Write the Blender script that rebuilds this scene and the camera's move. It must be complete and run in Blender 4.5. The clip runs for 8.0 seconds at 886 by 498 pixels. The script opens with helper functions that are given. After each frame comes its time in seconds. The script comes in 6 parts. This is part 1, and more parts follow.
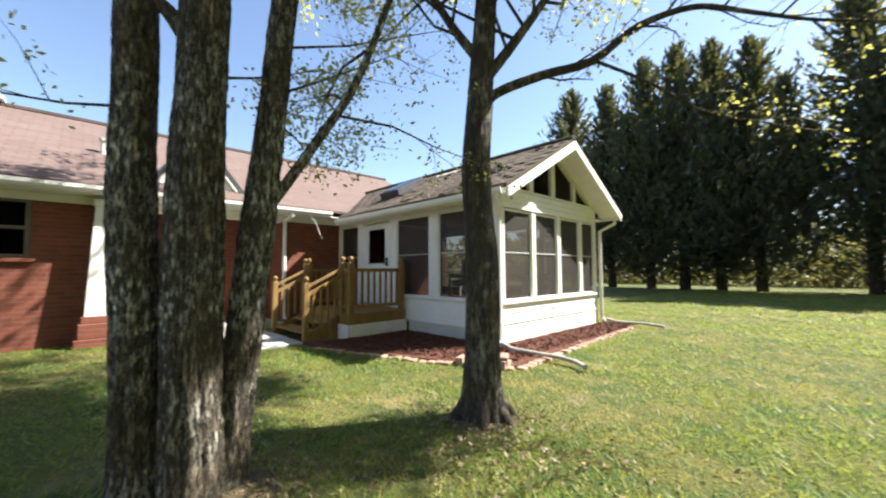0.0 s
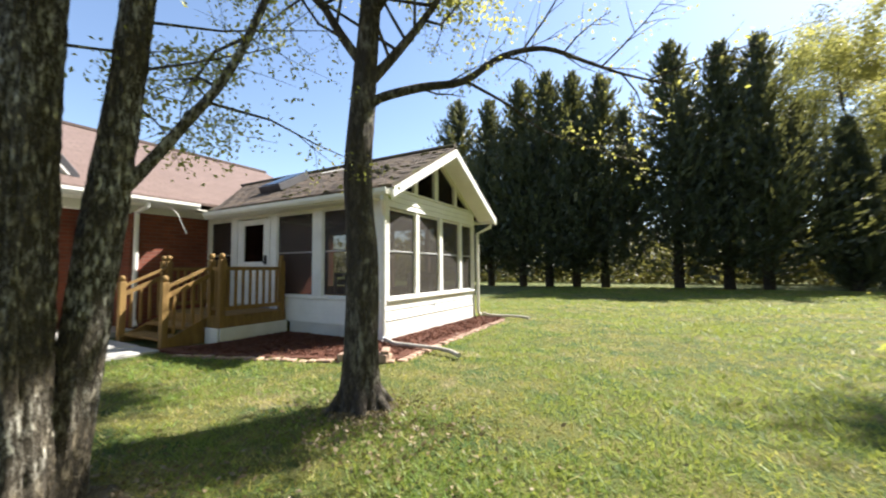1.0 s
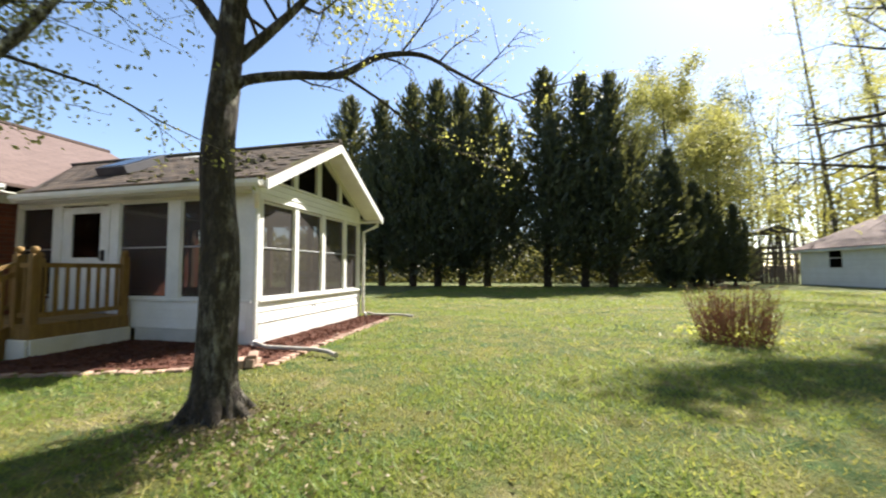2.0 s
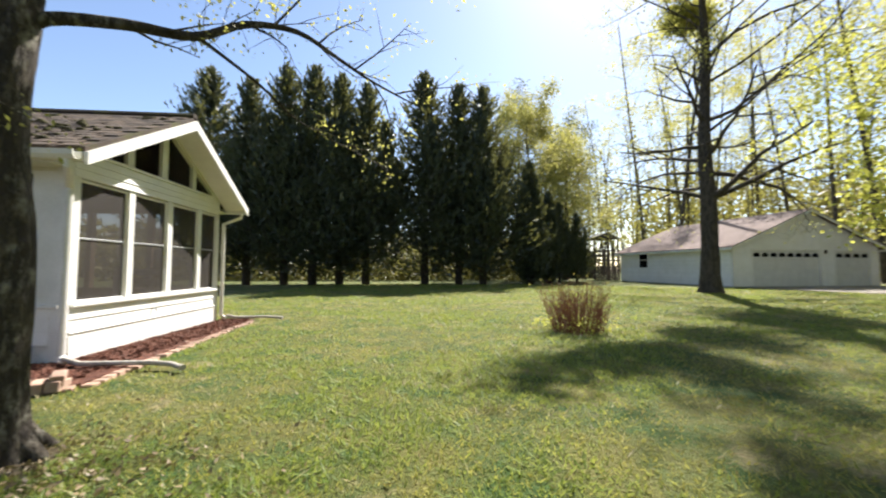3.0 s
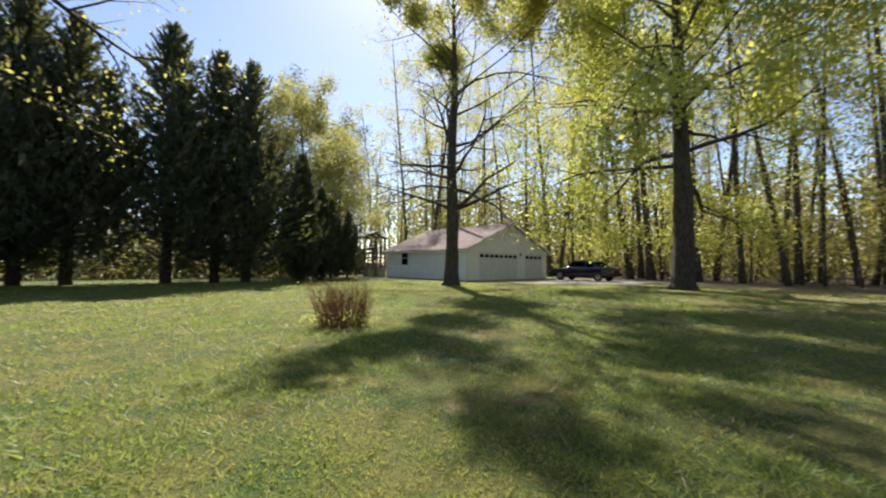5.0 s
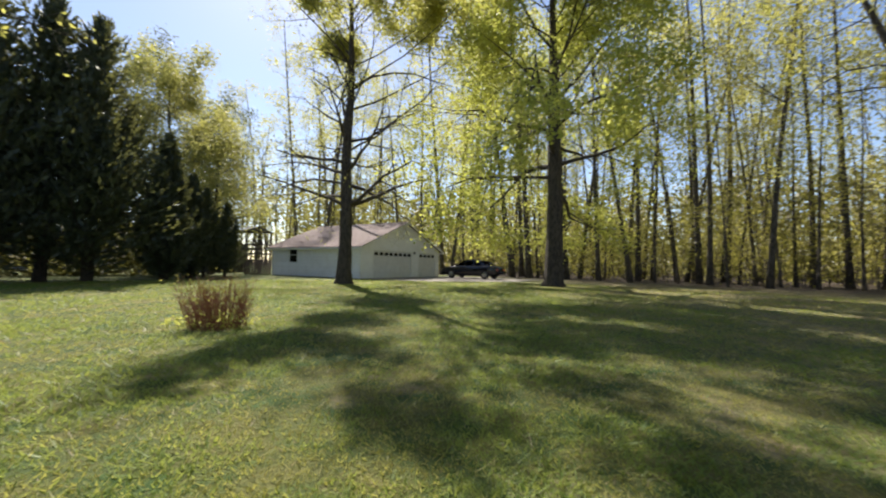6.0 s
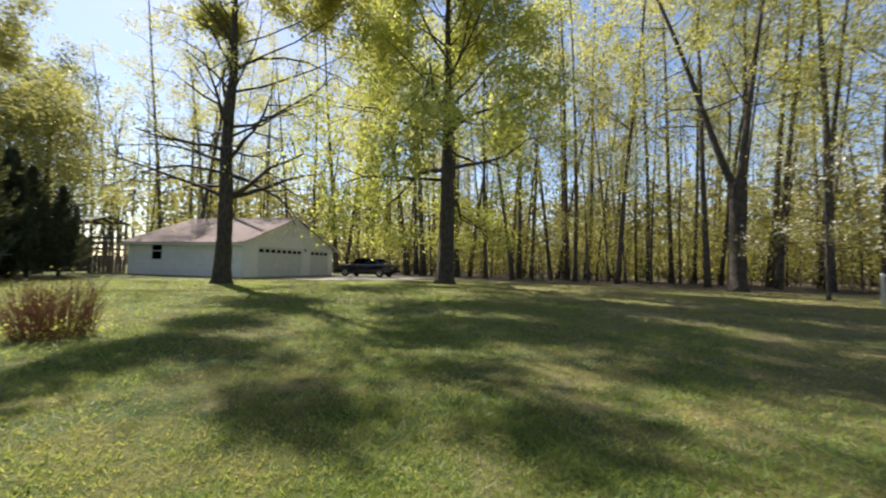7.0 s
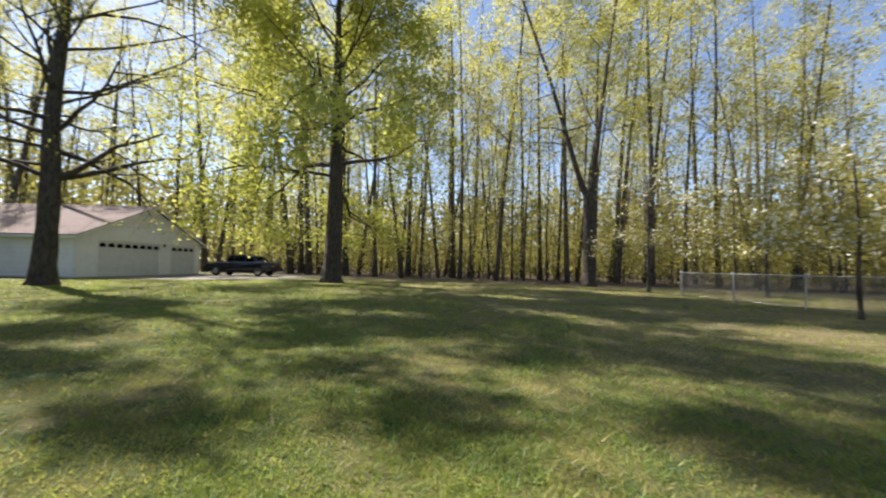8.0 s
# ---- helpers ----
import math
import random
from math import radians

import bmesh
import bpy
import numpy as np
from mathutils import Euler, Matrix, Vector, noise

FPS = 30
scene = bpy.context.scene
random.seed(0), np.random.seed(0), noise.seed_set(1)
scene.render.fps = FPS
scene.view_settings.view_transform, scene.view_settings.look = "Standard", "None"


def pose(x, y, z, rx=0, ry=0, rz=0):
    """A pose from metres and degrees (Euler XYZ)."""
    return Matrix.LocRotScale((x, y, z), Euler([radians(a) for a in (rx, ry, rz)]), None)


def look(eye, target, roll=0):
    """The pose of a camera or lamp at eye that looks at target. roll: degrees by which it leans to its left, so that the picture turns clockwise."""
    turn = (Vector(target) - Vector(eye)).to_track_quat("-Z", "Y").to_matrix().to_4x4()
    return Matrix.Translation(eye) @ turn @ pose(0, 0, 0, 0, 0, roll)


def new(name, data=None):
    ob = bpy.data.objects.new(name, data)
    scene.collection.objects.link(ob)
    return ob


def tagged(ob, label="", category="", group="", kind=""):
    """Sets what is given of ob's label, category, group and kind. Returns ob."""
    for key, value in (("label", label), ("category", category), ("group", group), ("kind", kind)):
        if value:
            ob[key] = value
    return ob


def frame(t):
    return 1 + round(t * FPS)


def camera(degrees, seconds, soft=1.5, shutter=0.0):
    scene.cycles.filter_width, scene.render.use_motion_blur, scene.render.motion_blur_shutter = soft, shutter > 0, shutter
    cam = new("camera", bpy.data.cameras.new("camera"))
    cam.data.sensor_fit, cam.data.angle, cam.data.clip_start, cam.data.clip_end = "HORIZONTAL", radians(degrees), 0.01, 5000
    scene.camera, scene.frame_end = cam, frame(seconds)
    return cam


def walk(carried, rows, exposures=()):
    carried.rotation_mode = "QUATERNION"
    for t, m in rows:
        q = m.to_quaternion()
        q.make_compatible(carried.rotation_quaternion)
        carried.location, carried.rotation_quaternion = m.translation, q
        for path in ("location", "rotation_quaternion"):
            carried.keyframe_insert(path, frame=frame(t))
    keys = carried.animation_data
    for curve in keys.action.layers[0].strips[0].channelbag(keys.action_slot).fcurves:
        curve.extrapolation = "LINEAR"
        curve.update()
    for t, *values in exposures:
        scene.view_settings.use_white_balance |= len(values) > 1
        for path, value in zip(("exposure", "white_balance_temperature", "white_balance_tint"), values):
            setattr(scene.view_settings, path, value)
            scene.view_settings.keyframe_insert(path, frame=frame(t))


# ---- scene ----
cam = camera(99.0, 8.0, soft=2.0, shutter=0.35)
PATH = [
    (0, -0.000, 0.000, 1.150, 93.21, 0.30, 45.93),
    (0.5, 0.071, -0.027, 1.147, 93.10, 0.31, 37.17),
    (1, 0.181, -0.091, 1.111, 93.18, 0.40, 29.45),
    (2.5, 0.371, -0.043, 1.075, 93.04, 0.04, 4.46),
    (3, 0.334, -0.008, 1.082, 92.86, -0.13, -4.89),
    (3.5, 0.311, -0.049, 1.093, 92.69, -0.28, -13.99),
    (4, 0.302, -0.137, 1.109, 92.64, -0.39, -22.94),
    (4.5, 0.299, -0.205, 1.117, 92.58, -0.44, -30.73),
    (6, 0.235, -0.429, 1.110, 92.45, -1.08, -54.14),
    (6.5, 0.165, -0.532, 1.113, 92.50, -1.17, -62.02),
    (7, 0.067, -0.649, 1.122, 92.50, -1.26, -69.72),
    (7.5, -0.022, -0.744, 1.126, 92.55, -1.36, -77.70),
    (8, -0.122, -0.842, 1.122, 92.62, -1.39, -86.08),
]
EXPOSURE = [(0.0, 1.84, 6500, 12), (1.0, 1.74, 6500, 12), (2.6, 1.58, 6500, 13), (4.5, 1.2, 6500, 14), (6.5, 1.16, 6500, 14), (8.0, 1.36, 6500, 16)]
walk(cam, [(t, pose(*p)) for t, *p in PATH], EXPOSURE)

# ---- light ----
SUN_YAW, SUN_UP = 31.0, 48.0
world = bpy.data.worlds.new("sky")
scene.world = world
world.use_nodes = True
wn = world.node_tree.nodes
sky = wn.new("ShaderNodeTexSky")
sky.sky_type, sky.sun_disc = "NISHITA", False
sky.sun_elevation, sky.sun_rotation = radians(SUN_UP), radians(SUN_YAW)
sky.air_density, sky.dust_density, sky.ozone_density = 1.0, 0.4, 1.2
wn["Background"].inputs["Strength"].default_value = 0.079
world.node_tree.links.new(sky.outputs["Color"], wn["Background"].inputs["Color"])
sun_data = bpy.data.lights.new("sun", "SUN")
sun_data.energy, sun_data.angle, sun_data.color = 5.0, radians(0.55), (1.0, 0.955, 0.87)
sun = new("sun", sun_data)
e, a = radians(SUN_UP), radians(SUN_YAW)
SUN = Vector((math.sin(a) * math.cos(e), math.cos(a) * math.cos(e), math.sin(e)))
sun.matrix_basis = look(SUN * 60, (0, 0, 0))


# ---- materials ----
def mix(nt, fac, c1, c2, mode="MIX"):
    n = nt.nodes.new("ShaderNodeMix")
    n.data_type, n.blend_type = "RGBA", mode
    for sock, val in ((n.inputs[0], fac), (n.inputs[6], c1), (n.inputs[7], c2)):
        if isinstance(val, bpy.types.NodeSocket):
            nt.links.new(val, sock)
        elif isinstance(val, (int, float)):
            sock.default_value = val
        else:
            sock.default_value = (*val, 1)
    return n.outputs[2]


def noise_of(nt, coords, scale, detail=4.0, rough=0.6, low=0.35, high=0.65):
    n = nt.nodes.new("ShaderNodeTexNoise")
    n.inputs["Scale"].default_value, n.inputs["Detail"].default_value, n.inputs["Roughness"].default_value = scale, detail, rough
    nt.links.new(coords, n.inputs["Vector"])
    r = nt.nodes.new("ShaderNodeMapRange")
    r.inputs["From Min"].default_value, r.inputs["From Max"].default_value = low, high
    nt.links.new(n.outputs["Fac"], r.inputs["Value"])
    return r.outputs["Result"]


def bump(nt, height, strength, distance, bsdf):
    b = nt.nodes.new("ShaderNodeBump")
    b.inputs["Strength"].default_value, b.inputs["Distance"].default_value = strength, distance
    nt.links.new(height, b.inputs["Height"])
    nt.links.new(b.outputs["Normal"], bsdf.inputs["Normal"])


def start(name, rough=0.7, metal=0.0, stretch=None, space="Object"):
    m = bpy.data.materials.new(name)
    m.use_nodes = True
    nt = m.node_tree
    bsdf = nt.nodes["Principled BSDF"]
    bsdf.inputs["Roughness"].default_value, bsdf.inputs["Metallic"].default_value = rough, metal
    tc = nt.nodes.new("ShaderNodeTexCoord")
    co = tc.outputs[space]
    if stretch:
        mp = nt.nodes.new("ShaderNodeMapping")
        mp.inputs["Scale"].default_value = stretch
        nt.links.new(co, mp.inputs["Vector"])
        co = mp.outputs["Vector"]
    return m, nt, bsdf, co


def plain(name, c1, c2, scale=6.0, fine=60.0, rough=0.7, metal=0.0, relief=0.15, depth=0.004, stretch=None, vary=0.0, grit=0.25):
    m, nt, bsdf, co = start(name, rough, metal, stretch)
    big, small = noise_of(nt, co, scale), noise_of(nt, co, fine, 3)
    col = mix(nt, big, c1, c2)
    col = mix(nt, small, col, mix(nt, grit, col, (0.02, 0.018, 0.015)))
    if vary:
        info = nt.nodes.new("ShaderNodeObjectInfo")
        hsv = nt.nodes.new("ShaderNodeHueSaturation")
        mr = nt.nodes.new("ShaderNodeMapRange")
        mr.inputs["To Min"].default_value, mr.inputs["To Max"].default_value = 1 - vary, 1 + vary
        nt.links.new(info.outputs["Random"], mr.inputs["Value"])
        nt.links.new(mr.outputs["Result"], hsv.inputs["Value"])
        nt.links.new(col, hsv.inputs["Color"])
        col = hsv.outputs["Color"]
    nt.links.new(col, bsdf.inputs["Base Color"])
    bump(nt, small, relief, depth, bsdf)
    return m


def leaf_mat(name, c1, c2, through_light=0.5):
    """Thin leaves: part of the light passes through them; the shade of green changes from leaf to leaf."""
    m, nt, bsdf, co = start(name, 0.55)
    geo = nt.nodes.new("ShaderNodeNewGeometry")
    col = mix(nt, geo.outputs["Random Per Island"], c1, c2)
    nt.links.new(col, bsdf.inputs["Base Color"])
    tr = nt.nodes.new("ShaderNodeBsdfTranslucent")
    nt.links.new(mix(nt, 0.35, col, (0.85, 0.83, 0.20)), tr.inputs["Color"])
    ms = nt.nodes.new("ShaderNodeMixShader")
    ms.inputs[0].default_value = through_light
    nt.links.new(bsdf.outputs[0], ms.inputs[1])
    nt.links.new(tr.outputs[0], ms.inputs[2])
    nt.links.new(ms.outputs[0], nt.nodes["Material Output"].inputs["Surface"])
    return m


def bark_mat(name, dark, light, lichen, scale=9.0, relief=1.0, depth=0.02, patch=0.5, flakes=48.0):
    """Bark: long furrows, and pale lichen in small flakes that gather in patches."""
    m, nt, bsdf, co = start(name, 0.92, stretch=(1, 1, 0.33))
    ridges = noise_of(nt, co, scale * 2.2, 6, 0.7, 0.43, 0.57)
    fine = noise_of(nt, co, scale * 9, 4, 0.7)
    tc = nt.nodes.new("ShaderNodeTexCoord")
    blotch = noise_of(nt, tc.outputs["Object"], 2.6, 5, 0.7, patch, patch + 0.16)
    flake = noise_of(nt, co, flakes, 5, 0.75, 0.47, 0.60)
    col = mix(nt, ridges, dark, light)
    col = mix(nt, fine, col, mix(nt, 0.5, col, dark))
    both = nt.nodes.new("ShaderNodeMath")
    both.operation = "MULTIPLY"
    nt.links.new(blotch, both.inputs[0])
    nt.links.new(flake, both.inputs[1])
    col = mix(nt, both.outputs[0], col, lichen)
    nt.links.new(col, bsdf.inputs["Base Color"])
    hgt = nt.nodes.new("ShaderNodeMath")
    hgt.operation = "MULTIPLY_ADD"
    hgt.inputs[1].default_value = 0.35
    nt.links.new(flake, hgt.inputs[0])
    nt.links.new(ridges, hgt.inputs[2])
    bump(nt, hgt.outputs[0], relief, depth, bsdf)
    return m


def brick_mat(name, c1, c2, mortar, row=0.072, width=0.21):
    m, nt, bsdf, co = start(name, 0.9)
    sep = nt.nodes.new("ShaderNodeSeparateXYZ")
    nt.links.new(co, sep.inputs[0])
    add = nt.nodes.new("ShaderNodeMath")
    nt.links.new(sep.outputs["X"], add.inputs[0])
    nt.links.new(sep.outputs["Y"], add.inputs[1])
    com = nt.nodes.new("ShaderNodeCombineXYZ")
    nt.links.new(add.outputs[0], com.inputs["X"])
    nt.links.new(sep.outputs["Z"], com.inputs["Y"])
    br = nt.nodes.new("ShaderNodeTexBrick")
    br.inputs["Color1"].default_value, br.inputs["Color2"].default_value, br.inputs["Mortar"].default_value = (*c1, 1), (*c2, 1), (*mortar, 1)
    br.inputs["Scale"].default_value, br.inputs["Mortar Size"].default_value = 1.0, 0.008
    br.inputs["Brick Width"].default_value, br.inputs["Row Height"].default_value = width, row
    br.inputs["Mortar Smooth"].default_value, br.inputs["Bias"].default_value = 0.3, 0.0
    nt.links.new(com.outputs[0], br.inputs["Vector"])
    big, fine = noise_of(nt, co, 2.3), noise_of(nt, co, 70, 3)
    col = mix(nt, big, br.outputs["Color"], mix(nt, 0.35, br.outputs["Color"], (0.09, 0.03, 0.02)))
    col = mix(nt, fine, col, mix(nt, 0.2, col, (0.02, 0.01, 0.01)))
    nt.links.new(col, bsdf.inputs["Base Color"])
    inv = nt.nodes.new("ShaderNodeMath")
    inv.operation = "SUBTRACT"
    inv.inputs[0].default_value = 1.0
    nt.links.new(br.outputs["Fac"], inv.inputs[1])
    bump(nt, inv.outputs[0], 0.6, 0.008, bsdf)
    return m


def shingle_mat(name, c1, c2, moss, moss_low=0.6, row=0.14):
    """Asphalt shingles: rows of tabs, colour from tab to tab, streaks and moss in patches."""
    m, nt, bsdf, co = start(name, 0.95)
    uv = nt.nodes.new("ShaderNodeUVMap")
    br = nt.nodes.new("ShaderNodeTexBrick")
    br.inputs["Color1"].default_value, br.inputs["Color2"].default_value = (*c1, 1), (*c2, 1)
    br.inputs["Mortar"].default_value = (*[v * 0.35 for v in c1], 1)
    br.inputs["Scale"].default_value, br.inputs["Mortar Size"].default_value = 1.0, 0.006
    br.inputs["Brick Width"].default_value, br.inputs["Row Height"].default_value = 0.3, row
    nt.links.new(uv.outputs["UV"], br.inputs["Vector"])
    big, fine = noise_of(nt, co, 1.1, 5), noise_of(nt, co, 90, 3)
    col = mix(nt, big, br.outputs["Color"], mix(nt, 0.45, br.outputs["Color"], c2))
    col = mix(nt, fine, col, mix(nt, 0.35, col, (0.03, 0.025, 0.02)))
    patch = noise_of(nt, co, 2.6, 6, 0.7, moss_low, moss_low + 0.12)
    col = mix(nt, patch, col, moss)
    nt.links.new(col, bsdf.inputs["Base Color"])
    inv = nt.nodes.new("ShaderNodeMath")
    inv.operation = "SUBTRACT"
    inv.inputs[0].default_value = 1.0
    nt.links.new(br.outputs["Fac"], inv.inputs[1])
    bump(nt, inv.outputs[0], 0.7, 0.01, bsdf)
    return m


def ground_mat():
    m, nt, bsdf, co = start("lawn", 0.95)
    big, mid, fine = noise_of(nt, co, 0.35, 5, 0.6), noise_of(nt, co, 1.7, 6, 0.7, 0.4, 0.62), noise_of(nt, co, 26, 5, 0.7)
    col = mix(nt, big, (0.14, 0.155, 0.022), (0.265, 0.235, 0.06))
    col = mix(nt, mid, col, (0.052, 0.12, 0.010))
    dry = noise_of(nt, co, 0.8, 7, 0.75, 0.55, 0.68)
    col = mix(nt, dry, col, (0.40, 0.32, 0.16))
    col = mix(nt, fine, mix(nt, 0.3, col, (0.02, 0.025, 0.006)), col)
    # leaf litter where the wood begins, its brown darkened for the canopy's shade
    sep = nt.nodes.new("ShaderNodeSeparateXYZ")
    nt.links.new(co, sep.inputs[0])
    dot = nt.nodes.new("ShaderNodeVectorMath")
    dot.operation = "DOT_PRODUCT"
    dot.inputs[1].default_value = (0.97, -0.24, 0)
    nt.links.new(co, dot.inputs[0])
    wob = nt.nodes.new("ShaderNodeMath")
    wob.operation = "MULTIPLY_ADD"
    wob.inputs[1].default_value = 5.0
    nt.links.new(mid, wob.inputs[0])
    nt.links.new(dot.outputs["Value"], wob.inputs[2])
    edge = nt.nodes.new("ShaderNodeMapRange")
    edge.inputs["From Min"].default_value, edge.inputs["From Max"].default_value = 28.0, 34.0
    nt.links.new(wob.outputs[0], edge.inputs["Value"])
    litter = mix(nt, fine, (0.04, 0.027, 0.014), (0.095, 0.064, 0.034))
    far = nt.nodes.new("ShaderNodeVectorMath")
    far.operation = "DOT_PRODUCT"
    far.inputs[1].default_value = (0.5, -0.87, 0)
    nt.links.new(co, far.inputs[0])
    worn = nt.nodes.new("ShaderNodeMapRange")
    worn.inputs["From Min"].default_value, worn.inputs["From Max"].default_value, worn.inputs["To Max"].default_value = 1.5, 9.0, 0.9
    nt.links.new(far.outputs["Value"], worn.inputs["Value"])
    half = nt.nodes.new("ShaderNodeMath")
    half.operation = "MULTIPLY"
    nt.links.new(worn.outputs["Result"], half.inputs[0])
    nt.links.new(noise_of(nt, co, 0.5, 6, 0.7, 0.35, 0.6), half.inputs[1])
    col = mix(nt, half.outputs[0], col, mix(nt, fine, (0.17, 0.12, 0.06), (0.33, 0.26, 0.14)))
    col = mix(nt, edge.outputs["Result"], col, litter)
    nt.links.new(col, bsdf.inputs["Base Color"])
    bump(nt, fine, 0.9, 0.05, bsdf)
    return m


def glass_mat(name, tint, rough=0.03):
    m, nt, bsdf, co = start(name, rough)
    bsdf.inputs["Base Color"].default_value = (*tint, 1)
    bsdf.inputs["Transmission Weight"].default_value = 1.0
    bsdf.inputs["IOR"].default_value = 1.12
    return m


def screen_mat():
    """Insect screen: a fine dark mesh, half of it open."""
    m, nt, bsdf, co = start("insect_screen", 0.6)
    bsdf.inputs["Base Color"].default_value = (0.038, 0.032, 0.027, 1)
    tr = nt.nodes.new("ShaderNodeBsdfTransparent")
    ms = nt.nodes.new("ShaderNodeMixShader")
    ms.inputs[0].default_value = 0.62
    nt.links.new(tr.outputs[0], ms.inputs[1])
    nt.links.new(bsdf.outputs[0], ms.inputs[2])
    nt.links.new(ms.outputs[0], nt.nodes["Material Output"].inputs["Surface"])
    return m


LAWN = ground_mat()
GRASS = leaf_mat("grass_blades", (0.15, 0.172, 0.022), (0.37, 0.335, 0.085), 0.45)
LUSH = leaf_mat("lush_grass", (0.065, 0.145, 0.012), (0.165, 0.25, 0.03), 0.45)
LITTER = leaf_mat("dead_leaves", (0.13, 0.095, 0.05), (0.24, 0.18, 0.10), 0.1)
STRAW = leaf_mat("dry_grass", (0.36, 0.29, 0.13), (0.24, 0.19, 0.08), 0.2)
BRICK = brick_mat("red_brick", (0.27, 0.075, 0.04), (0.19, 0.052, 0.03), (0.20, 0.11, 0.08))
PAVER = plain("brick_paver", (0.36, 0.225, 0.165), (0.46, 0.33, 0.25), 9, 80, 0.92, relief=0.4, vary=0.25)
WHITE = plain("white_paint", (0.80, 0.80, 0.78), (0.70, 0.70, 0.67), 3, 40, 0.55, relief=0.06, grit=0.06)
GREY_WHITE = plain("grey_white_paint", (0.70, 0.70, 0.68), (0.62, 0.62, 0.60), 3, 40, 0.6, relief=0.06, grit=0.06)
SIDING = plain("white_vinyl_siding", (0.85, 0.85, 0.84), (0.78, 0.78, 0.76), 2.2, 50, 0.5, relief=0.05, vary=0.03, grit=0.06)
CREAM = plain("cream_trim", (0.77, 0.76, 0.68), (0.69, 0.68, 0.60), 3, 40, 0.6, relief=0.06, grit=0.06)
ROOF_PINK = shingle_mat("pink_brown_shingles", (0.185, 0.128, 0.112), (0.145, 0.098, 0.085), (0.11, 0.078, 0.066), 0.62)
ROOF_OLD = shingle_mat("weathered_mossy_shingles", (0.11, 0.078, 0.056), (0.045, 0.033, 0.026), (0.07, 0.068, 0.018), 0.50)
SHINGLE = plain("weathered_shingle", (0.13, 0.092, 0.066), (0.06, 0.045, 0.03), 2.2, 60, 0.95, relief=0.5, vary=0.45)
MOSS = plain("roof_moss", (0.10, 0.095, 0.02), (0.06, 0.06, 0.015), 9, 60, 0.95, relief=1.0, depth=0.02)
# window frame taupe, with the dimness under the eave put into its colour
TAUPE_SHADED = plain("shaded_taupe_frame", (0.17, 0.145, 0.125), (0.13, 0.11, 0.095), 6, 60, 0.5)
ROOF_TAN = shingle_mat("tan_grey_shingles", (0.215, 0.155, 0.135), (0.165, 0.118, 0.102), (0.13, 0.105, 0.088), 0.64)
ROOF_GREY = shingle_mat("grey_shingles", (0.27, 0.28, 0.31), (0.21, 0.22, 0.25), (0.2, 0.2, 0.22), 0.7)
DARK_TRIM = plain("dark_trim", (0.03, 0.03, 0.04), (0.05, 0.05, 0.06), 4, 40, 0.6)
WOOD = plain("treated_pine", (0.31, 0.19, 0.055), (0.22, 0.125, 0.036), 5, 60, 0.75, relief=0.3, stretch=(3, 3, 0.6), vary=0.12)
MULCH = plain("red_mulch", (0.25, 0.085, 0.045), (0.14, 0.05, 0.028), 14, 55, 0.95, relief=1.0, depth=0.03)
CONCRETE = plain("concrete", (0.50, 0.49, 0.46), (0.40, 0.39, 0.37), 2, 60, 0.9, relief=0.2)
GRAVEL = plain("gravel_drive", (0.36, 0.32, 0.27), (0.25, 0.22, 0.18), 3, 40, 0.95, relief=0.8, depth=0.02)
SCREEN = screen_mat()
GLASS = glass_mat("window_glass", (0.9, 0.93, 0.92))
DARK_GLASS = glass_mat("dark_glass", (0.10, 0.11, 0.12))
ALU = plain("galvanised_steel", (0.50, 0.51, 0.52), (0.40, 0.41, 0.42), 8, 50, 0.45, 0.8)
HOSE = plain("weathered_drain_pipe", (0.58, 0.54, 0.48), (0.42, 0.38, 0.33), 9, 60, 0.7)
BLACK_METAL = plain("black_metal", (0.02, 0.02, 0.02), (0.03, 0.03, 0.03), 8, 50, 0.4, 0.5)
BARK_A = bark_mat("furrowed_lichen_bark", (0.045, 0.036, 0.024), (0.29, 0.24, 0.16), (0.62, 0.60, 0.52), 20, 1.0, 0.035, 0.43, 44.0)
BARK_B = bark_mat("smooth_grey_bark", (0.04, 0.031, 0.023), (0.11, 0.09, 0.066), (0.30, 0.285, 0.235), 10, 0.9, 0.015, 0.47, 22.0)
BARK_C = bark_mat("dark_bark", (0.04, 0.032, 0.025), (0.105, 0.084, 0.063), (0.18, 0.155, 0.12), 5, 0.8, 0.03, 0.6)
BARK_W = bark_mat("woodland_bark", (0.035, 0.029, 0.023), (0.13, 0.105, 0.08), (0.17, 0.15, 0.12), 4, 0.7, 0.02, 0.5)
LEAF_SPRING = leaf_mat("spring_leaves", (0.26, 0.27, 0.05), (0.44, 0.41, 0.11), 0.55)
LEAF_GREEN = leaf_mat("fresh_green_leaves", (0.24, 0.285, 0.035), (0.44, 0.45, 0.09), 0.6)
LEAF_WOOD = leaf_mat("woodland_leaves", (0.165, 0.145, 0.024), (0.33, 0.28, 0.055), 0.55)
LEAF_CANOPY = leaf_mat("canopy_leaves", (0.27, 0.255, 0.065), (0.46, 0.41, 0.14), 0.55)
# darker than the near leaves: shade in the wood's depth put into the colour
LEAF_FAR_SHADED = leaf_mat("shaded_far_leaves", (0.075, 0.065, 0.016), (0.17, 0.14, 0.035), 0.3)
LEAF_PALE = leaf_mat("pale_yellow_leaves", (0.20, 0.20, 0.06), (0.36, 0.335, 0.115), 0.45)
LEAF_EVER = leaf_mat("cypress_foliage", (0.020, 0.032, 0.022), (0.052, 0.068, 0.044), 0.18)
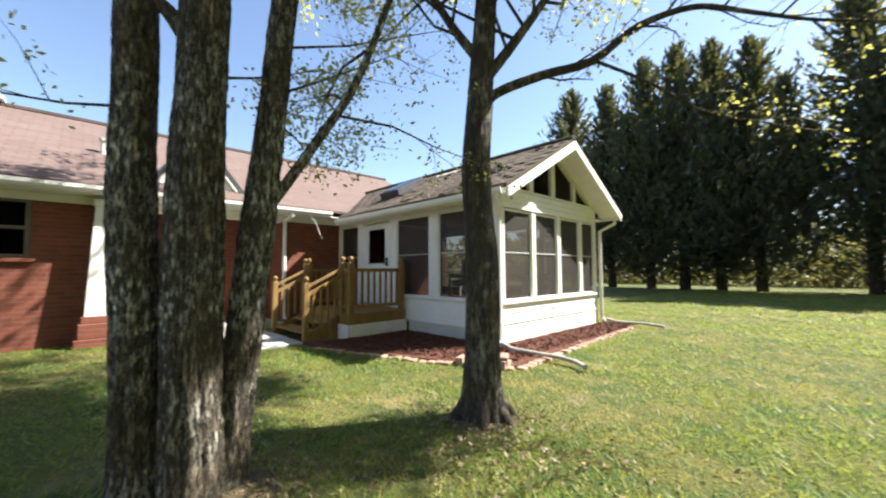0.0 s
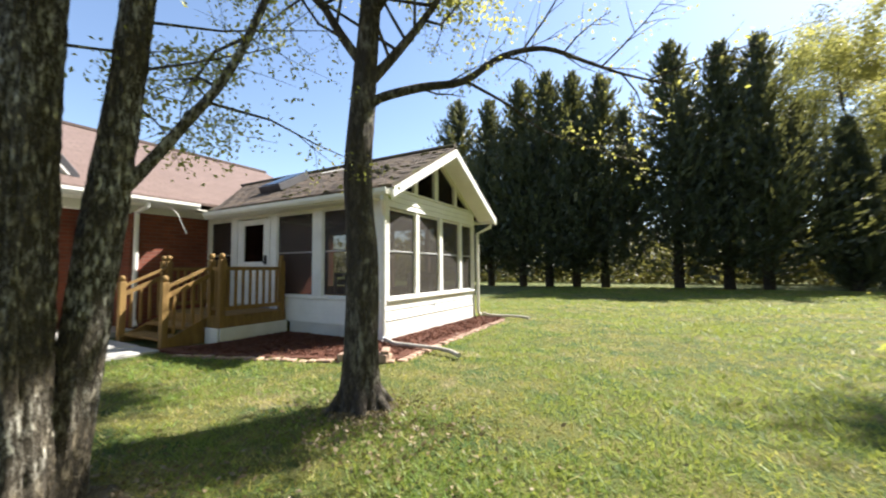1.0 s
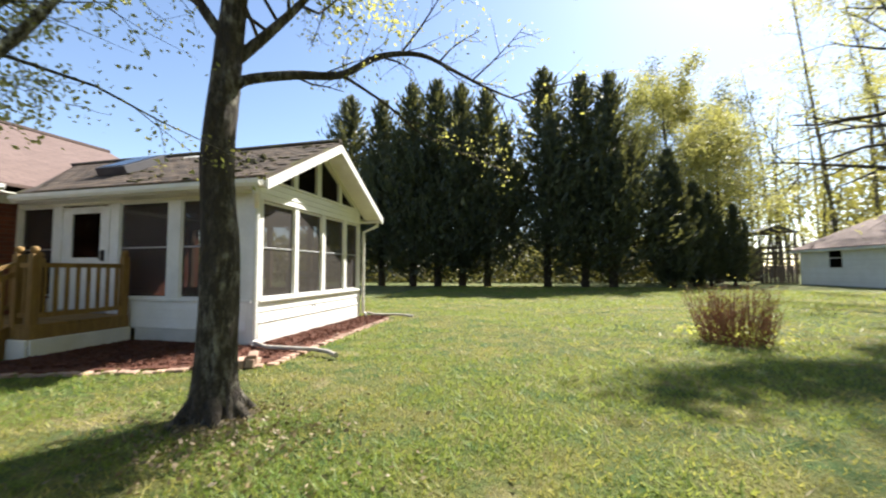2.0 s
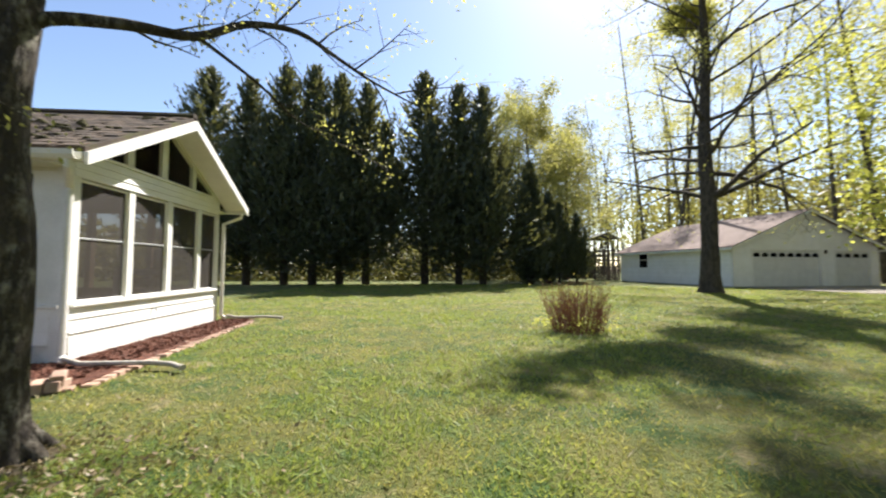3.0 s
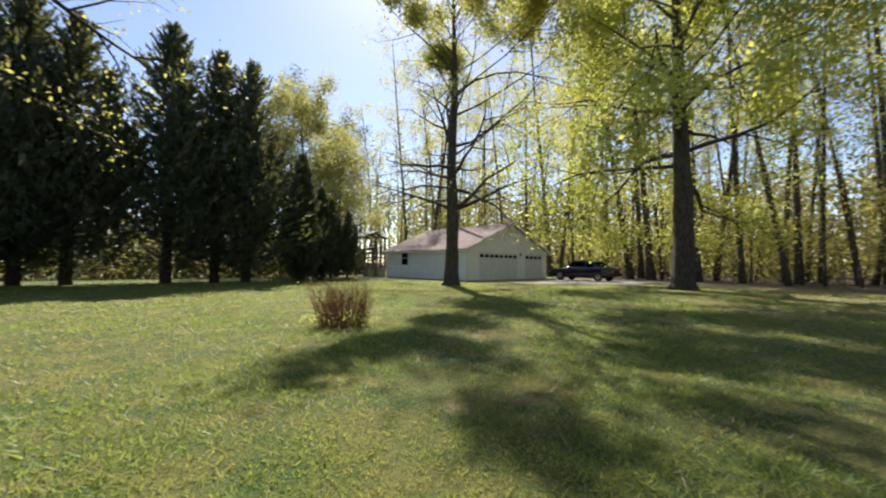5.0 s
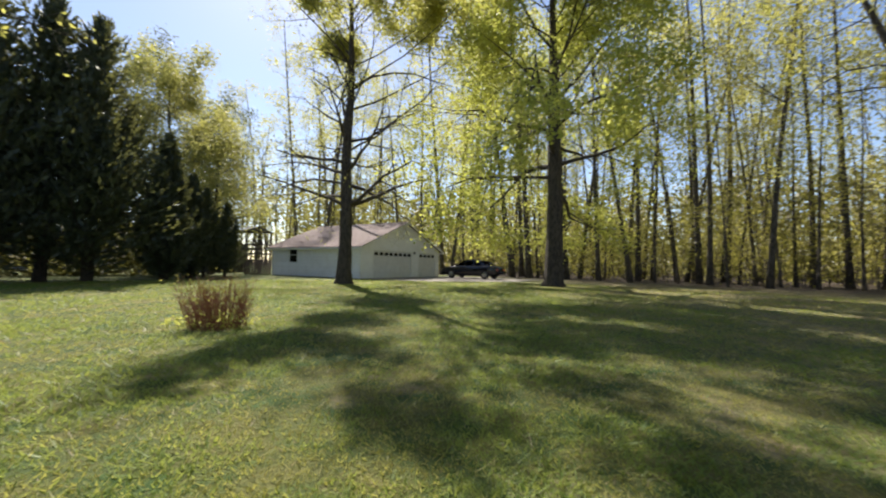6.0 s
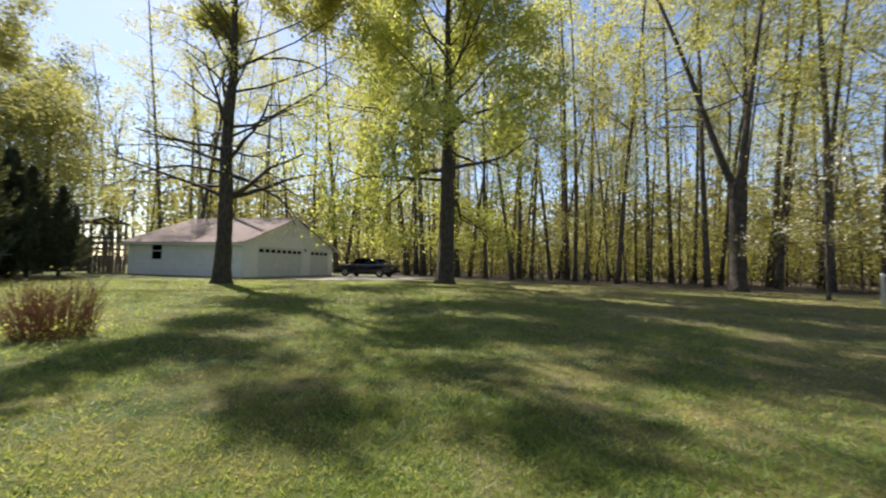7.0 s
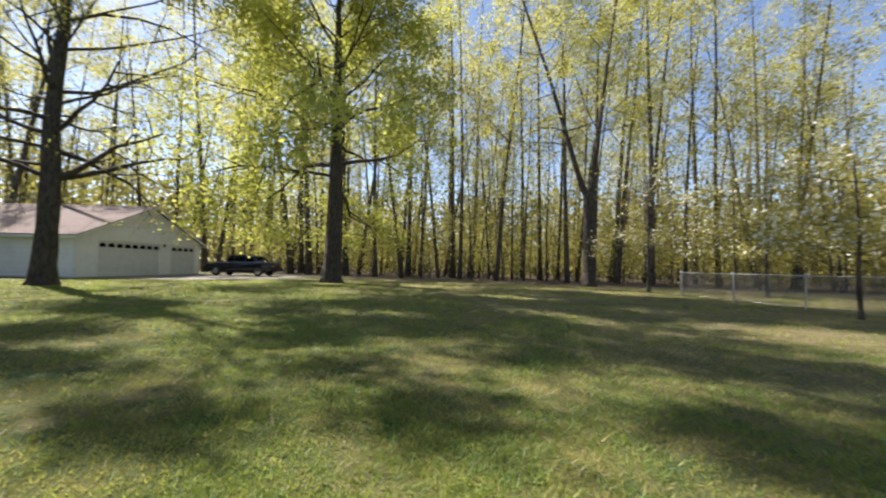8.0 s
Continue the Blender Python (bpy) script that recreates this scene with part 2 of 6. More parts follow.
PANELLING = plain("brown_panelling", (0.16, 0.10, 0.06), (0.12, 0.075, 0.045), 3, 40, 0.7, stretch=(4, 4, 0.5))
LEAF_PINE = leaf_mat("pine_needles", (0.05, 0.075, 0.03), (0.09, 0.12, 0.045), 0.2)
BLOSSOM = leaf_mat("white_blossom", (0.75, 0.72, 0.65), (0.85, 0.83, 0.76), 0.4)
SOIL = plain("bare_soil", (0.11, 0.085, 0.042), (0.19, 0.15, 0.075), 5, 60, 0.95, relief=1.0, depth=0.02)
TWIG_RED = plain("reddish_twigs", (0.20, 0.075, 0.035), (0.30, 0.14, 0.07), 6, 50, 0.85)
CAR_PAINT = plain("black_car_paint", (0.008, 0.008, 0.012), (0.012, 0.012, 0.018), 1, 200, 0.12, relief=0.0)
RUBBER = plain("rubber", (0.02, 0.02, 0.02), (0.03, 0.03, 0.03), 20, 90, 0.9)
CHROME = plain("chrome", (0.6, 0.6, 0.62), (0.5, 0.5, 0.52), 10, 80, 0.2, 1.0, relief=0.0)
DARK_ROOM = plain("shed_wood", (0.07, 0.055, 0.045), (0.05, 0.04, 0.03), 3, 40, 0.9)
ORANGE = plain("orange_fabric", (0.55, 0.16, 0.07), (0.45, 0.12, 0.05), 6, 60, 0.9)
FABRIC = plain("beige_fabric", (0.45, 0.38, 0.30), (0.36, 0.30, 0.24), 6, 60, 0.9)


# ---- mesh helpers ----
class Build:
    """Gathers vertices and faces in world metres, for one mesh."""

    def __init__(self):
        self.v, self.f, self.uv = [], [], {}

    def add(self, verts, faces):
        n = len(self.v)
        self.v += [tuple(p) for p in verts]
        self.f += [tuple(i + n for i in fc) for fc in faces]
        return self

    def box(self, x0, y0, z0, x1, y1, z1, c=0.0, m=None):
        """A box, its edges chamfered by c, turned by the pose m."""
        if c <= 0:
            vs = [(x, y, z) for x in (x0, x1) for y in (y0, y1) for z in (z0, z1)]
            fs = [(0, 1, 3, 2), (4, 6, 7, 5), (0, 4, 5, 1), (2, 3, 7, 6), (0, 2, 6, 4), (1, 5, 7, 3)]
        else:
            c = min(c, 0.45 * min(abs(x1 - x0), abs(y1 - y0), abs(z1 - z0)))
            lo, hi, vs, at = (x0, y0, z0), (x1, y1, z1), [], {}
            for sx in (0, 1):
                for sy in (0, 1):
                    for sz in (0, 1):
                        s = (sx, sy, sz)
                        for ax in range(3):
                            p = []
                            for k in range(3):
                                q = hi[k] if s[k] else lo[k]
                                p.append(q if k == ax else q + (-c if s[k] else c))
                            at[(s, ax)] = len(vs)
                            vs.append(tuple(p))
            fs = []
            for ax in range(3):
                u, w = (ax + 1) % 3, (ax + 2) % 3
                for sd in (0, 1):
                    def key(i, j):
                        s = [0, 0, 0]
                        s[ax], s[u], s[w] = sd, i, j
                        return tuple(s)
                    loop = [at[(key(i, j), ax)] for i, j in ((0, 0), (1, 0), (1, 1), (0, 1))]
                    fs.append(tuple(loop if sd else loop[::-1]))
                for i in (0, 1):
                    for j in (0, 1):
                        def kk(k):
                            s = [0, 0, 0]
                            s[ax], s[u], s[w] = k, i, j
                            return tuple(s)
                        q = [at[(kk(0), u)], at[(kk(1), u)], at[(kk(1), w)], at[(kk(0), w)]]
                        fs.append(tuple(q if i == j else q[::-1]))
            for s in [(i, j, k) for i in (0, 1) for j in (0, 1) for k in (0, 1)]:
                q = [at[(s, 0)], at[(s, 1)], at[(s, 2)]]
                fs.append(tuple(q if sum(s) % 2 else q[::-1]))
        if m is not None:
            vs = [m @ Vector(p) for p in vs]
        return self.add(vs, fs)

    def prism(self, outline, vec):
        """A flat outline (counter-clockwise seen from the tip of vec), given depth along vec."""
        n, vec = len(outline), Vector(vec)
        a = [Vector(p) for p in outline]
        return self.add(a + [p + vec for p in a], [tuple(range(n))[::-1], tuple(range(n, 2 * n))] + [(i, (i + 1) % n, n + (i + 1) % n, n + i) for i in range(n)])

    def tube(self, pts, radii, n=8, cap=True, wob=0.0):
        pts = [Vector(p) for p in pts]
        if isinstance(radii, (int, float)):
            radii = [radii] * len(pts)
        ring0, m = len(self.v), len(pts)
        ref = Vector((0.3, 0.2, 1)) if abs((pts[-1] - pts[0]).normalized().z) < 0.9 else Vector((1, 0.1, 0))
        for i, p in enumerate(pts):
            d = (pts[min(i + 1, m - 1)] - pts[max(i - 1, 0)]).normalized()
            s = d.cross(ref).normalized()
            t = d.cross(s)
            for k in range(n):
                w = 2 * math.pi * k / n
                r = radii[i]
                if wob:
                    r *= 1 + wob * noise.noise(Vector((math.cos(w) * 2.2, math.sin(w) * 2.2, p.z * 1.3 + p.x)))
                self.v.append(tuple(p + (s * math.cos(w) + t * math.sin(w)) * r))
        for i in range(m - 1):
            for k in range(n):
                a, b = ring0 + i * n + k, ring0 + i * n + (k + 1) % n
                self.f.append((a, b, b + n, a + n))
        if cap:
            self.f += [tuple(ring0 + k for k in range(n))[::-1], tuple(ring0 + (m - 1) * n + k for k in range(n))]
        return self

    def mesh(self, name, material, smooth=False):
        me = bpy.data.meshes.new(name)
        me.from_pydata(self.v, [], self.f)
        me.materials.append(material)
        if smooth:
            me.polygons.foreach_set("use_smooth", [True] * len(me.polygons))
        me.update()
        return me


def thing(name, at, label, category, group="", kind=""):
    ob = new(name)
    ob.empty_display_size = 0.1
    ob.matrix_basis = pose(*at)
    return tagged(ob, label, category, group, kind)


def part(name, build, material, parent=None, label="", smooth=False):
    ob = new(name, build if isinstance(build, bpy.types.Mesh) else build.mesh(name, material, smooth))
    if parent is not None:
        ob.parent = parent
        if parent.parent is None:
            ob.matrix_parent_inverse = parent.matrix_basis.inverted()
    return tagged(ob, label)


def solid(name, build, material, label, category, group="", kind="", smooth=False):
    return tagged(part(name, build, material, None, "", smooth), label, category, group, kind)


def roof_uv(me):
    """Lays shingle rows along the slope: u along the eave, v up the slope."""
    uv = me.uv_layers.new(name="UVMap")
    for p in me.polygons:
        nrm = p.normal
        flat = Vector((0, 0, 1)).cross(nrm)
        flat = flat.normalized() if flat.length > 0.05 else Vector((1, 0, 0))
        up = nrm.cross(flat)
        for li in p.loop_indices:
            co = me.vertices[me.loops[li].vertex_index].co
            uv.data[li].uv = (co.dot(flat), co.dot(up))
    return me


def leaf_arrays(centres, sizes, rng, droop=0.0, slim=0.55):
    """Two-triangle leaves, folded a little along the midrib, turned at random."""
    n = len(centres)
    d = rng.normal(size=(n, 3))
    d[:, 2] -= droop
    d /= np.linalg.norm(d, axis=1)[:, None]
    s = np.cross(d, rng.normal(size=(n, 3)))
    s /= np.linalg.norm(s, axis=1)[:, None] + 1e-9
    nn = np.cross(d, s)
    L = sizes[:, None]
    v = np.empty((n, 4, 3))
    v[:, 0] = centres - d * L * 0.5
    v[:, 1] = centres + s * L * slim * 0.5 + nn * L * 0.10
    v[:, 2] = centres + d * L * 0.5
    v[:, 3] = centres - s * L * slim * 0.5 + nn * L * 0.10
    return v.reshape(-1, 3)


def quads_mesh(name, verts, material, per=4):
    n = len(verts) // per
    me = bpy.data.meshes.new(name)
    me.vertices.add(n * per)
    me.vertices.foreach_set("co", np.ascontiguousarray(verts, dtype=np.float32).ravel())
    me.loops.add(n * per)
    me.loops.foreach_set("vertex_index", np.arange(n * per, dtype=np.int32))
    me.polygons.add(n)
    me.polygons.foreach_set("loop_start", np.arange(0, n * per, per, dtype=np.int32))
    me.update(calc_edges=True)
    me.materials.append(material)
    return me


def grow(b, tips, rng, start_pt, way, length, radius, level, top, spread=0.75, kids=4, up=0.25, sides=None, low=-1.0):
    """One branch and, along it, its side branches down to the twigs; the twigs' points go into tips."""
    n = max(3, 5 - level)
    pts, p, d = [start_pt], start_pt.copy(), way.normalized()
    for i in range(n):
        d = (d + Vector(rng.normal(size=3)) * 0.16 + Vector((0, 0, up * 0.25))).normalized()
        if p.z < low + 0.4:
            d.z = abs(d.z) + 0.15
        p = p + d * (length / n)
        pts.append(p.copy())
    rad = [radius * (1 - 0.75 * i / n) for i in range(n + 1)]
    b.tube(pts, rad, (sides or (6, 5, 4, 3))[min(level, 3)], cap=False)
    if level >= top - 1:
        for i in range(1, n + 1):
            tips.append((pts[i], length / n))
    if level >= top:
        return
    for k in range(kids):
        s = 0.3 + 0.7 * (k + rng.uniform(0.1, 0.9)) / kids
        i = min(int(s * n), n - 1)
        q = pts[i].lerp(pts[i + 1], s * n - i)
        axis = (pts[i + 1] - pts[i]).normalized()
        side = axis.cross(Vector(rng.normal(size=3))).normalized()
        way2 = axis * (1 - spread * 0.6) + side * spread + Vector((0, 0, up * 0.3))
        grow(b, tips, rng, q, way2, length * rng.uniform(0.4, 0.62) * (1.15 - 0.4 * s), max(0.004, radius * 0.45 * (1.1 - 0.5 * s)), level + 1, top, spread, kids, up, sides, low)


def leaves_on(tips, count, size, rng, cloud=0.25, droop=0.3, slim=0.55):
    if not tips:
        return np.zeros((0, 3))
    base = np.array([tuple(p) for p, _ in tips])
    pick = rng.integers(0, len(base), count)
    c = base[pick] + rng.normal(size=(count, 3)) * cloud
    return leaf_arrays(c, size * rng.uniform(0.6, 1.35, count), rng, droop, slim)


# ---- ground ----
def ground_height(x, y):
    r = math.hypot(x, y)
    fade = min(1.0, max(0.0, (r - 1.0) / 6.0)) * max(0.0, 1 - r / 60)
    near_house = 0.0 if (-20 < x < -2.4 and -16 < y < 9) else 1.0
    return fade * near_house * 0.05 * noise.noise(Vector((x * 0.22, y * 0.22, 3.1)))


def make_ground():
    b = Build()
    rings, n = [0.0] + [0.6 * 1.16 ** i for i in range(48)], 96
    for r in rings:
        for k in range(n if r else 1):
            w = 2 * math.pi * k / n
            x, y = r * math.cos(w), r * math.sin(w)
            b.v.append((x, y, ground_height(x, y)))
    for k in range(n):
        b.f.append((0, 1 + k, 1 + (k + 1) % n))
    for i in range(len(rings) - 2):
        for k in range(n):
            p, q = 1 + i * n + k, 1 + i * n + (k + 1) % n
            b.f.append((p, p + n, q + n, q))
    return solid("ground", b, LAWN, "sunlit green lawn with dry straw patches and leaf litter", "ground", kind="structure", smooth=True)


make_ground()

# ---- brick house ----
WX, EX, RX, SL = -8.3, -7.9, -12.0, 0.52  # wall, eave and ridge lines, roof slope
HY0, HY1 = -13.0, 8.5
EZ = 2.52
RZ = EZ + (EX - RX) * SL


def house():
    h = thing("house", (RX, 0, 0), "single-storey red brick house with pink-brown shingle roof", "house", kind="")
    b = Build()
    wy0, wy1, wz0, wz1 = -2.1, -0.50, 1.36, 2.26  # window opening
    x1, x0 = WX, WX - 0.25
    top = 2.36
    PY0, PY1 = 0.42, 3.15  # recessed porch
    b.box(x0, HY0 + 0.3, -0.2, x1, wy0, top).box(x0, wy0, -0.2, x1, wy1, wz0).box(x0, wy0, wz1, x1, wy1, top)
    b.box(x0, wy1, -0.2, x1, PY0, top).box(x0 - 1.0, PY0, -0.2, x0 - 0.75, PY1, top)
    b.box(x0 - 0.75, PY0 - 0.25, -0.2, x0, PY0, top).box(x0 - 0.75, PY1, -0.2, x0, PY1 + 0.25, top)
    b.box(x0, PY1, -0.2, x1, HY1 - 0.3, top)
    part("brick_wall", b, BRICK, h)
    b = Build()
    xb = 2 * RX - WX
    b.box(xb, HY0 + 0.3, -0.2, xb + 0.25, HY1 - 0.3, top)
    for y in (HY0 + 0.3, HY1 - 0.55):
        b.box(xb + 0.25, y, -0.2, WX - 0.25, y + 0.25, top)
        b.prism([(xb, y, top), (WX, y, top), (RX, y, RZ - 0.25)][::-1], (0, 0.25, 0))
    part("back_wall", b, BRICK, h)
    # roof slabs with a real edge, rows of shingles on top
    b = Build()
    t = 0.05
    for sx in (1, -1):
        ex = RX + sx * (EX - RX)
        o = [(RX, HY0, RZ), (ex, HY0, EZ), (ex, HY1, EZ), (RX, HY1, RZ)]
        if sx < 0:
            o = o[::-1]
        b.prism([(x, y, z - t) for x, y, z in o], (0, 0, t))
    ob = part("roof", roof_uv(b.mesh("roof", ROOF_PINK)), ROOF_PINK, h, "pink-brown asphalt shingles")
    b = Build().tube([(RX, HY0, RZ + 0.01), (RX, HY1, RZ + 0.01)], 0.07, 6)
    part("ridge_cap", b, ROOF_PINK, ob)
    # eaves: soffit, fascia, gutter
    part("soffit", Build().box(WX - 0.02, HY0, top, EX - 0.03, HY1 - 0.02, top + 0.02), CREAM, h)
    part("frieze_board", Build().box(WX, HY0 + 0.3, top - 0.13, WX + 0.025, PY0, top - 0.003, 0.004).box(WX, PY1, top - 0.13, WX + 0.025, 4.50, top - 0.003, 0.004), CREAM, h)
    part("porch_beam", Build().box(WX - 0.22, PY0, top - 0.16, WX + 0.02, PY1, top - 0.003, 0.006), CREAM, h)
    part("fascia", Build().box(EX - 0.03, HY0, top, EX, 4.16, EZ - 0.05, 0.004), WHITE, h)
    g = Build()
    prof = [(0.0, 0.0), (0.09, 0.0), (0.12, 0.04), (0.12, 0.095), (0.108, 0.095), (0.106, 0.045), (0.084, 0.012), (0.012, 0.012), (0.012, 0.095), (0.0, 0.095)]
    g.prism([(EX + 0.003 + u, HY0, EZ - 0.145 + w) for u, w in prof], (0, 4.10 - HY0, 0))
    part("gutter", g, WHITE, h, "white aluminium gutter")
    for y in (HY0, HY1 - 0.04):
        for sx in (1, -1):
            ex = RX + sx * (EX - RX)
            o = [(ex, y, EZ - 0.05), (RX, y, RZ - 0.05), (RX, y, RZ - 0.23), (ex, y, EZ - 0.20)]
            part("rake_board", Build().prism(o, (0, 0.035, 0)), WHITE, h)
    # small dormer over the porch
    dy, dz, half = 1.62, 3.78, 0.78
    xa, xr = -8.32, EX - (dz - EZ) / SL
    fz = dz - half * 1.28
    d = Build()
    xf = EX - (fz - EZ) / SL
    for s in (1, -1):
        o = [(xa, dy, dz), (xa, dy + s * half, fz), (xf, dy + s * half, fz - 0.02), (xr - 0.1, dy, dz)]
        d.prism([(p[0], p[1], p[2] - 0.04) for p in (o if s > 0 else o[::-1])][::-1], (0, 0, 0.05))
    dm = part("dormer_roof", roof_uv(d.mesh("dormer_roof", ROOF_GREY)), ROOF_GREY, h, "grey shingled gable dormer")
    for s in (1, -1):
        o = [(xa + 0.02, dy, dz - 0.03), (xa + 0.02, dy + s * half, fz - 0.03), (xa + 0.02, dy + s * half, fz - 0.17), (xa + 0.02, dy, dz - 0.18)]
        part("dormer_rake", Build().prism(o if s < 0 else o[::-1], (0.03, 0, 0)), DARK_TRIM, dm)
    part("dormer_face", Build().prism([(xa - 0.06, dy - half + 0.08, fz - 0.05), (xa - 0.06, dy + half - 0.08, fz - 0.05), (xa - 0.06, dy, dz - 0.1)], (0.04, 0, 0)), SIDING, dm)
    # window: frame, two panes, sill
    w = part("window", Build().box(WX - 0.10, wy0, wz0, WX - 0.02, wy0 + 0.07, wz1, 0.006).box(WX - 0.10, wy1 - 0.07, wz0, WX - 0.02, wy1, wz1, 0.006)
             .box(WX - 0.10, wy0 + 0.07, wz1 - 0.07, WX - 0.02, wy1 - 0.07, wz1, 0.006).box(WX - 0.10, wy0 + 0.07, wz0, WX - 0.02, wy1 - 0.07, wz0 + 0.06, 0.006)
             .box(WX - 0.09, wy0 + 0.07, 1.79, WX - 0.03, wy1 - 0.07, 1.84, 0.005), TAUPE_SHADED, h, "sash window, its taupe frame toned dark for eave shade")
    part("pane", Build().box(WX - 0.07, wy0 + 0.07, wz0 + 0.06, WX - 0.06, wy1 - 0.07, 1.79), DARK_GLASS, w)
    part("pane", Build().box(WX - 0.07, wy0 + 0.07, 1.84, WX - 0.06, wy1 - 0.07, wz1 - 0.07), DARK_GLASS, w)
    part("sill", Build().box(WX - 0.2, wy0 - 0.05, wz0 - 0.06, WX + 0.05, wy1 + 0.05, wz0 - 0.003, 0.008), BRICK, w)
    # flared white porch column on a brick base
    c = Build()
    cx, cy = WX + 0.14, 0.30
    for z0, z1, r0, r1 in ((0.47, 2.23, 0.19, 0.11),):
        vs = [(cx + sx * r, cy + sy * r, z) for z, r in ((z0, r0), (z1, r1)) for sx, sy in ((-1, -1), (1, -1), (1, 1), (-1, 1))]
        c.add(vs, [(3, 2, 1, 0), (4, 5, 6, 7)] + [(i, (i + 1) % 4, 4 + (i + 1) % 4, 4 + i) for i in range(4)])
    c.box(cx - 0.14, cy - 0.14, 2.2, cx + 0.14, cy + 0.14, 2.3, 0.01)
    part("porch_column", c, WHITE, h, "tapered white porch column")
    for z0, z1, r in ((-0.1, 0.13, 0.30), (0.13, 0.36, 0.26), (0.36, 0.465, 0.23)):
        part("brick_base", Build().box(cx - r, cy - r, z0, cx + r, cy + r, z1, 0.01), BRICK, h)
    # plumbing vent and chimney
    part("vent_pipe", Build().tube([(-9.6, 0.30, 3.35), (-9.6, 0.30, 3.66)], 0.055, 12).tube([(-9.6, 0.30, 3.64), (-9.6, 0.30, 3.69)], 0.085, 12), WHITE, h)
    ch = part("chimney", Build().box(-12.6, -2.1, 4.0, -11.85, -1.30, 4.72, 0.01), BRICK, h)
    part("chimney_cap", Build().box(-12.68, -2.18, 4.72, -11.77, -1.20, 4.80, 0.02).tube([(-12.2, -1.48, 4.80), (-12.2, -1.48, 5.02)], 0.16, 14).tube([(-12.2, -1.48, 5.02), (-12.2, -1.48, 5.06)], [0.21, 0.18], 14), WHITE, ch)
    part("house_floor", Build().box(xb + 0.25, HY0 + 0.6, 0.0, WX - 1.3, HY1 - 0.6, 0.12), PANELLING, h)
    part("house_ceiling", Build().box(xb + 0.25, HY0 + 0.6, top - 0.02, WX - 0.26, HY1 - 0.6, top + 0.01), PANELLING, h)
    # downspout at the end of the porch
    part("downspout", Build().tube([(EX + 0.06, 3.22, EZ - 0.14), (EX + 0.06, 3.22, EZ - 0.2), (WX + 0.05, 3.22, 2.22), (WX + 0.05, 3.22, 0.25), (WX + 0.14, 3.22, 0.12)], 0.042, 8), WHITE, h, "white downspout")
    part("porch_floor", Build().box(WX - 1.0, 0.43, -0.2, WX + 0.35, 3.14, 0.10, 0.01), CONCRETE, h)
    part("hanging_cable", Build().tube([(EX + 0.05, 3.55, 2.40), (EX + 0.08, 3.72, 2.2), (EX + 0.06, 3.80, 2.02), (EX + 0.07, 3.86, 1.9)], 0.006, 5).tube([(EX + 0.07, 3.86, 1.92), (EX + 0.07, 3.87, 1.85)], 0.016, 8), WHITE, h)
    return h


house()

# ---- screened sunroom ----
GX, SY, NY = -3.52, 4.54, 7.92  # gable wall, south wall and north wall faces
YC = (SY + NY) / 2
SZR, SZE = 3.46, 2.35
SEY = 4.24
SSL = (SZR - SZE) / (YC - SEY)
SILL, HEAD = 0.68, 2.13


def roof_z(y):
    return SZR - abs(y - YC) * SSL


def framed_screen(name, parent, axis, at, u0, u1, z0, z1, label=""):
    """A screened bay: four frame bars, a cross rail and the screen; axis 'y' for the south wall, 'x' for the gable wall."""
    def bx(b, a0, a1, zz0, zz1, d0, d1, c=0.004):
        return b.box(a0, at + d0, zz0, a1, at + d1, zz1, c) if axis == "y" else b.box(at - d1, a0, zz0, at - d0, a1, zz1, c)
    f = Build()
    k = 0.026
    bx(f, u0, u0 + k, z0, z1, 0.02, 0.06), bx(f, u1 - k, u1, z0, z1, 0.02, 0.06)
    bx(f, u0 + k, u1 - k, z0, z0 + k, 0.02, 0.06), bx(f, u0 + k, u1 - k, z1 - k, z1, 0.02, 0.06)
    w = part(name, f, WHITE, parent, label)
    mid = z0 + 0.52 * (z1 - z0)
    part("cross_rail", bx(Build(), u0 + k, u1 - k, mid - 0.012, mid + 0.012, 0.028, 0.052, 0.002), ALU, w)
    s = part("screen", bx(Build(), u0 + k, u1 - k, z0 + k, z1 - k, 0.038, 0.040, 0), SCREEN, w)
    return w


def clapboards(parent, axis, at, u0, u1, z0, z1, step=0.117, clip=None):
    """Lapped siding boards, each a wedge that stands proud at its lower edge."""
    n = max(1, round((z1 - z0) / step))
    h = (z1 - z0) / n
    for i in range(n):
        a, c = z0 + i * h, z0 + (i + 1) * h - 0.001
        lo, hi = u0, u1
        if axis == "y":
            o = [(lo, at, a), (lo, at - 0.015, a), (lo, at - 0.015, a + 0.010), (lo, at - 0.005, c), (lo, at, c)]
            part("siding_board", Build().prism(o, (hi - lo, 0, 0)), SIDING, parent)
        else:
            o = [(at, lo, a), (at + 0.015, lo, a), (at + 0.015, lo, a + 0.010), (at + 0.005, lo, c), (at, lo, c)]
            part("siding_board", Build().prism(o[::-1], (0, hi - lo, 0)), SIDING, parent)


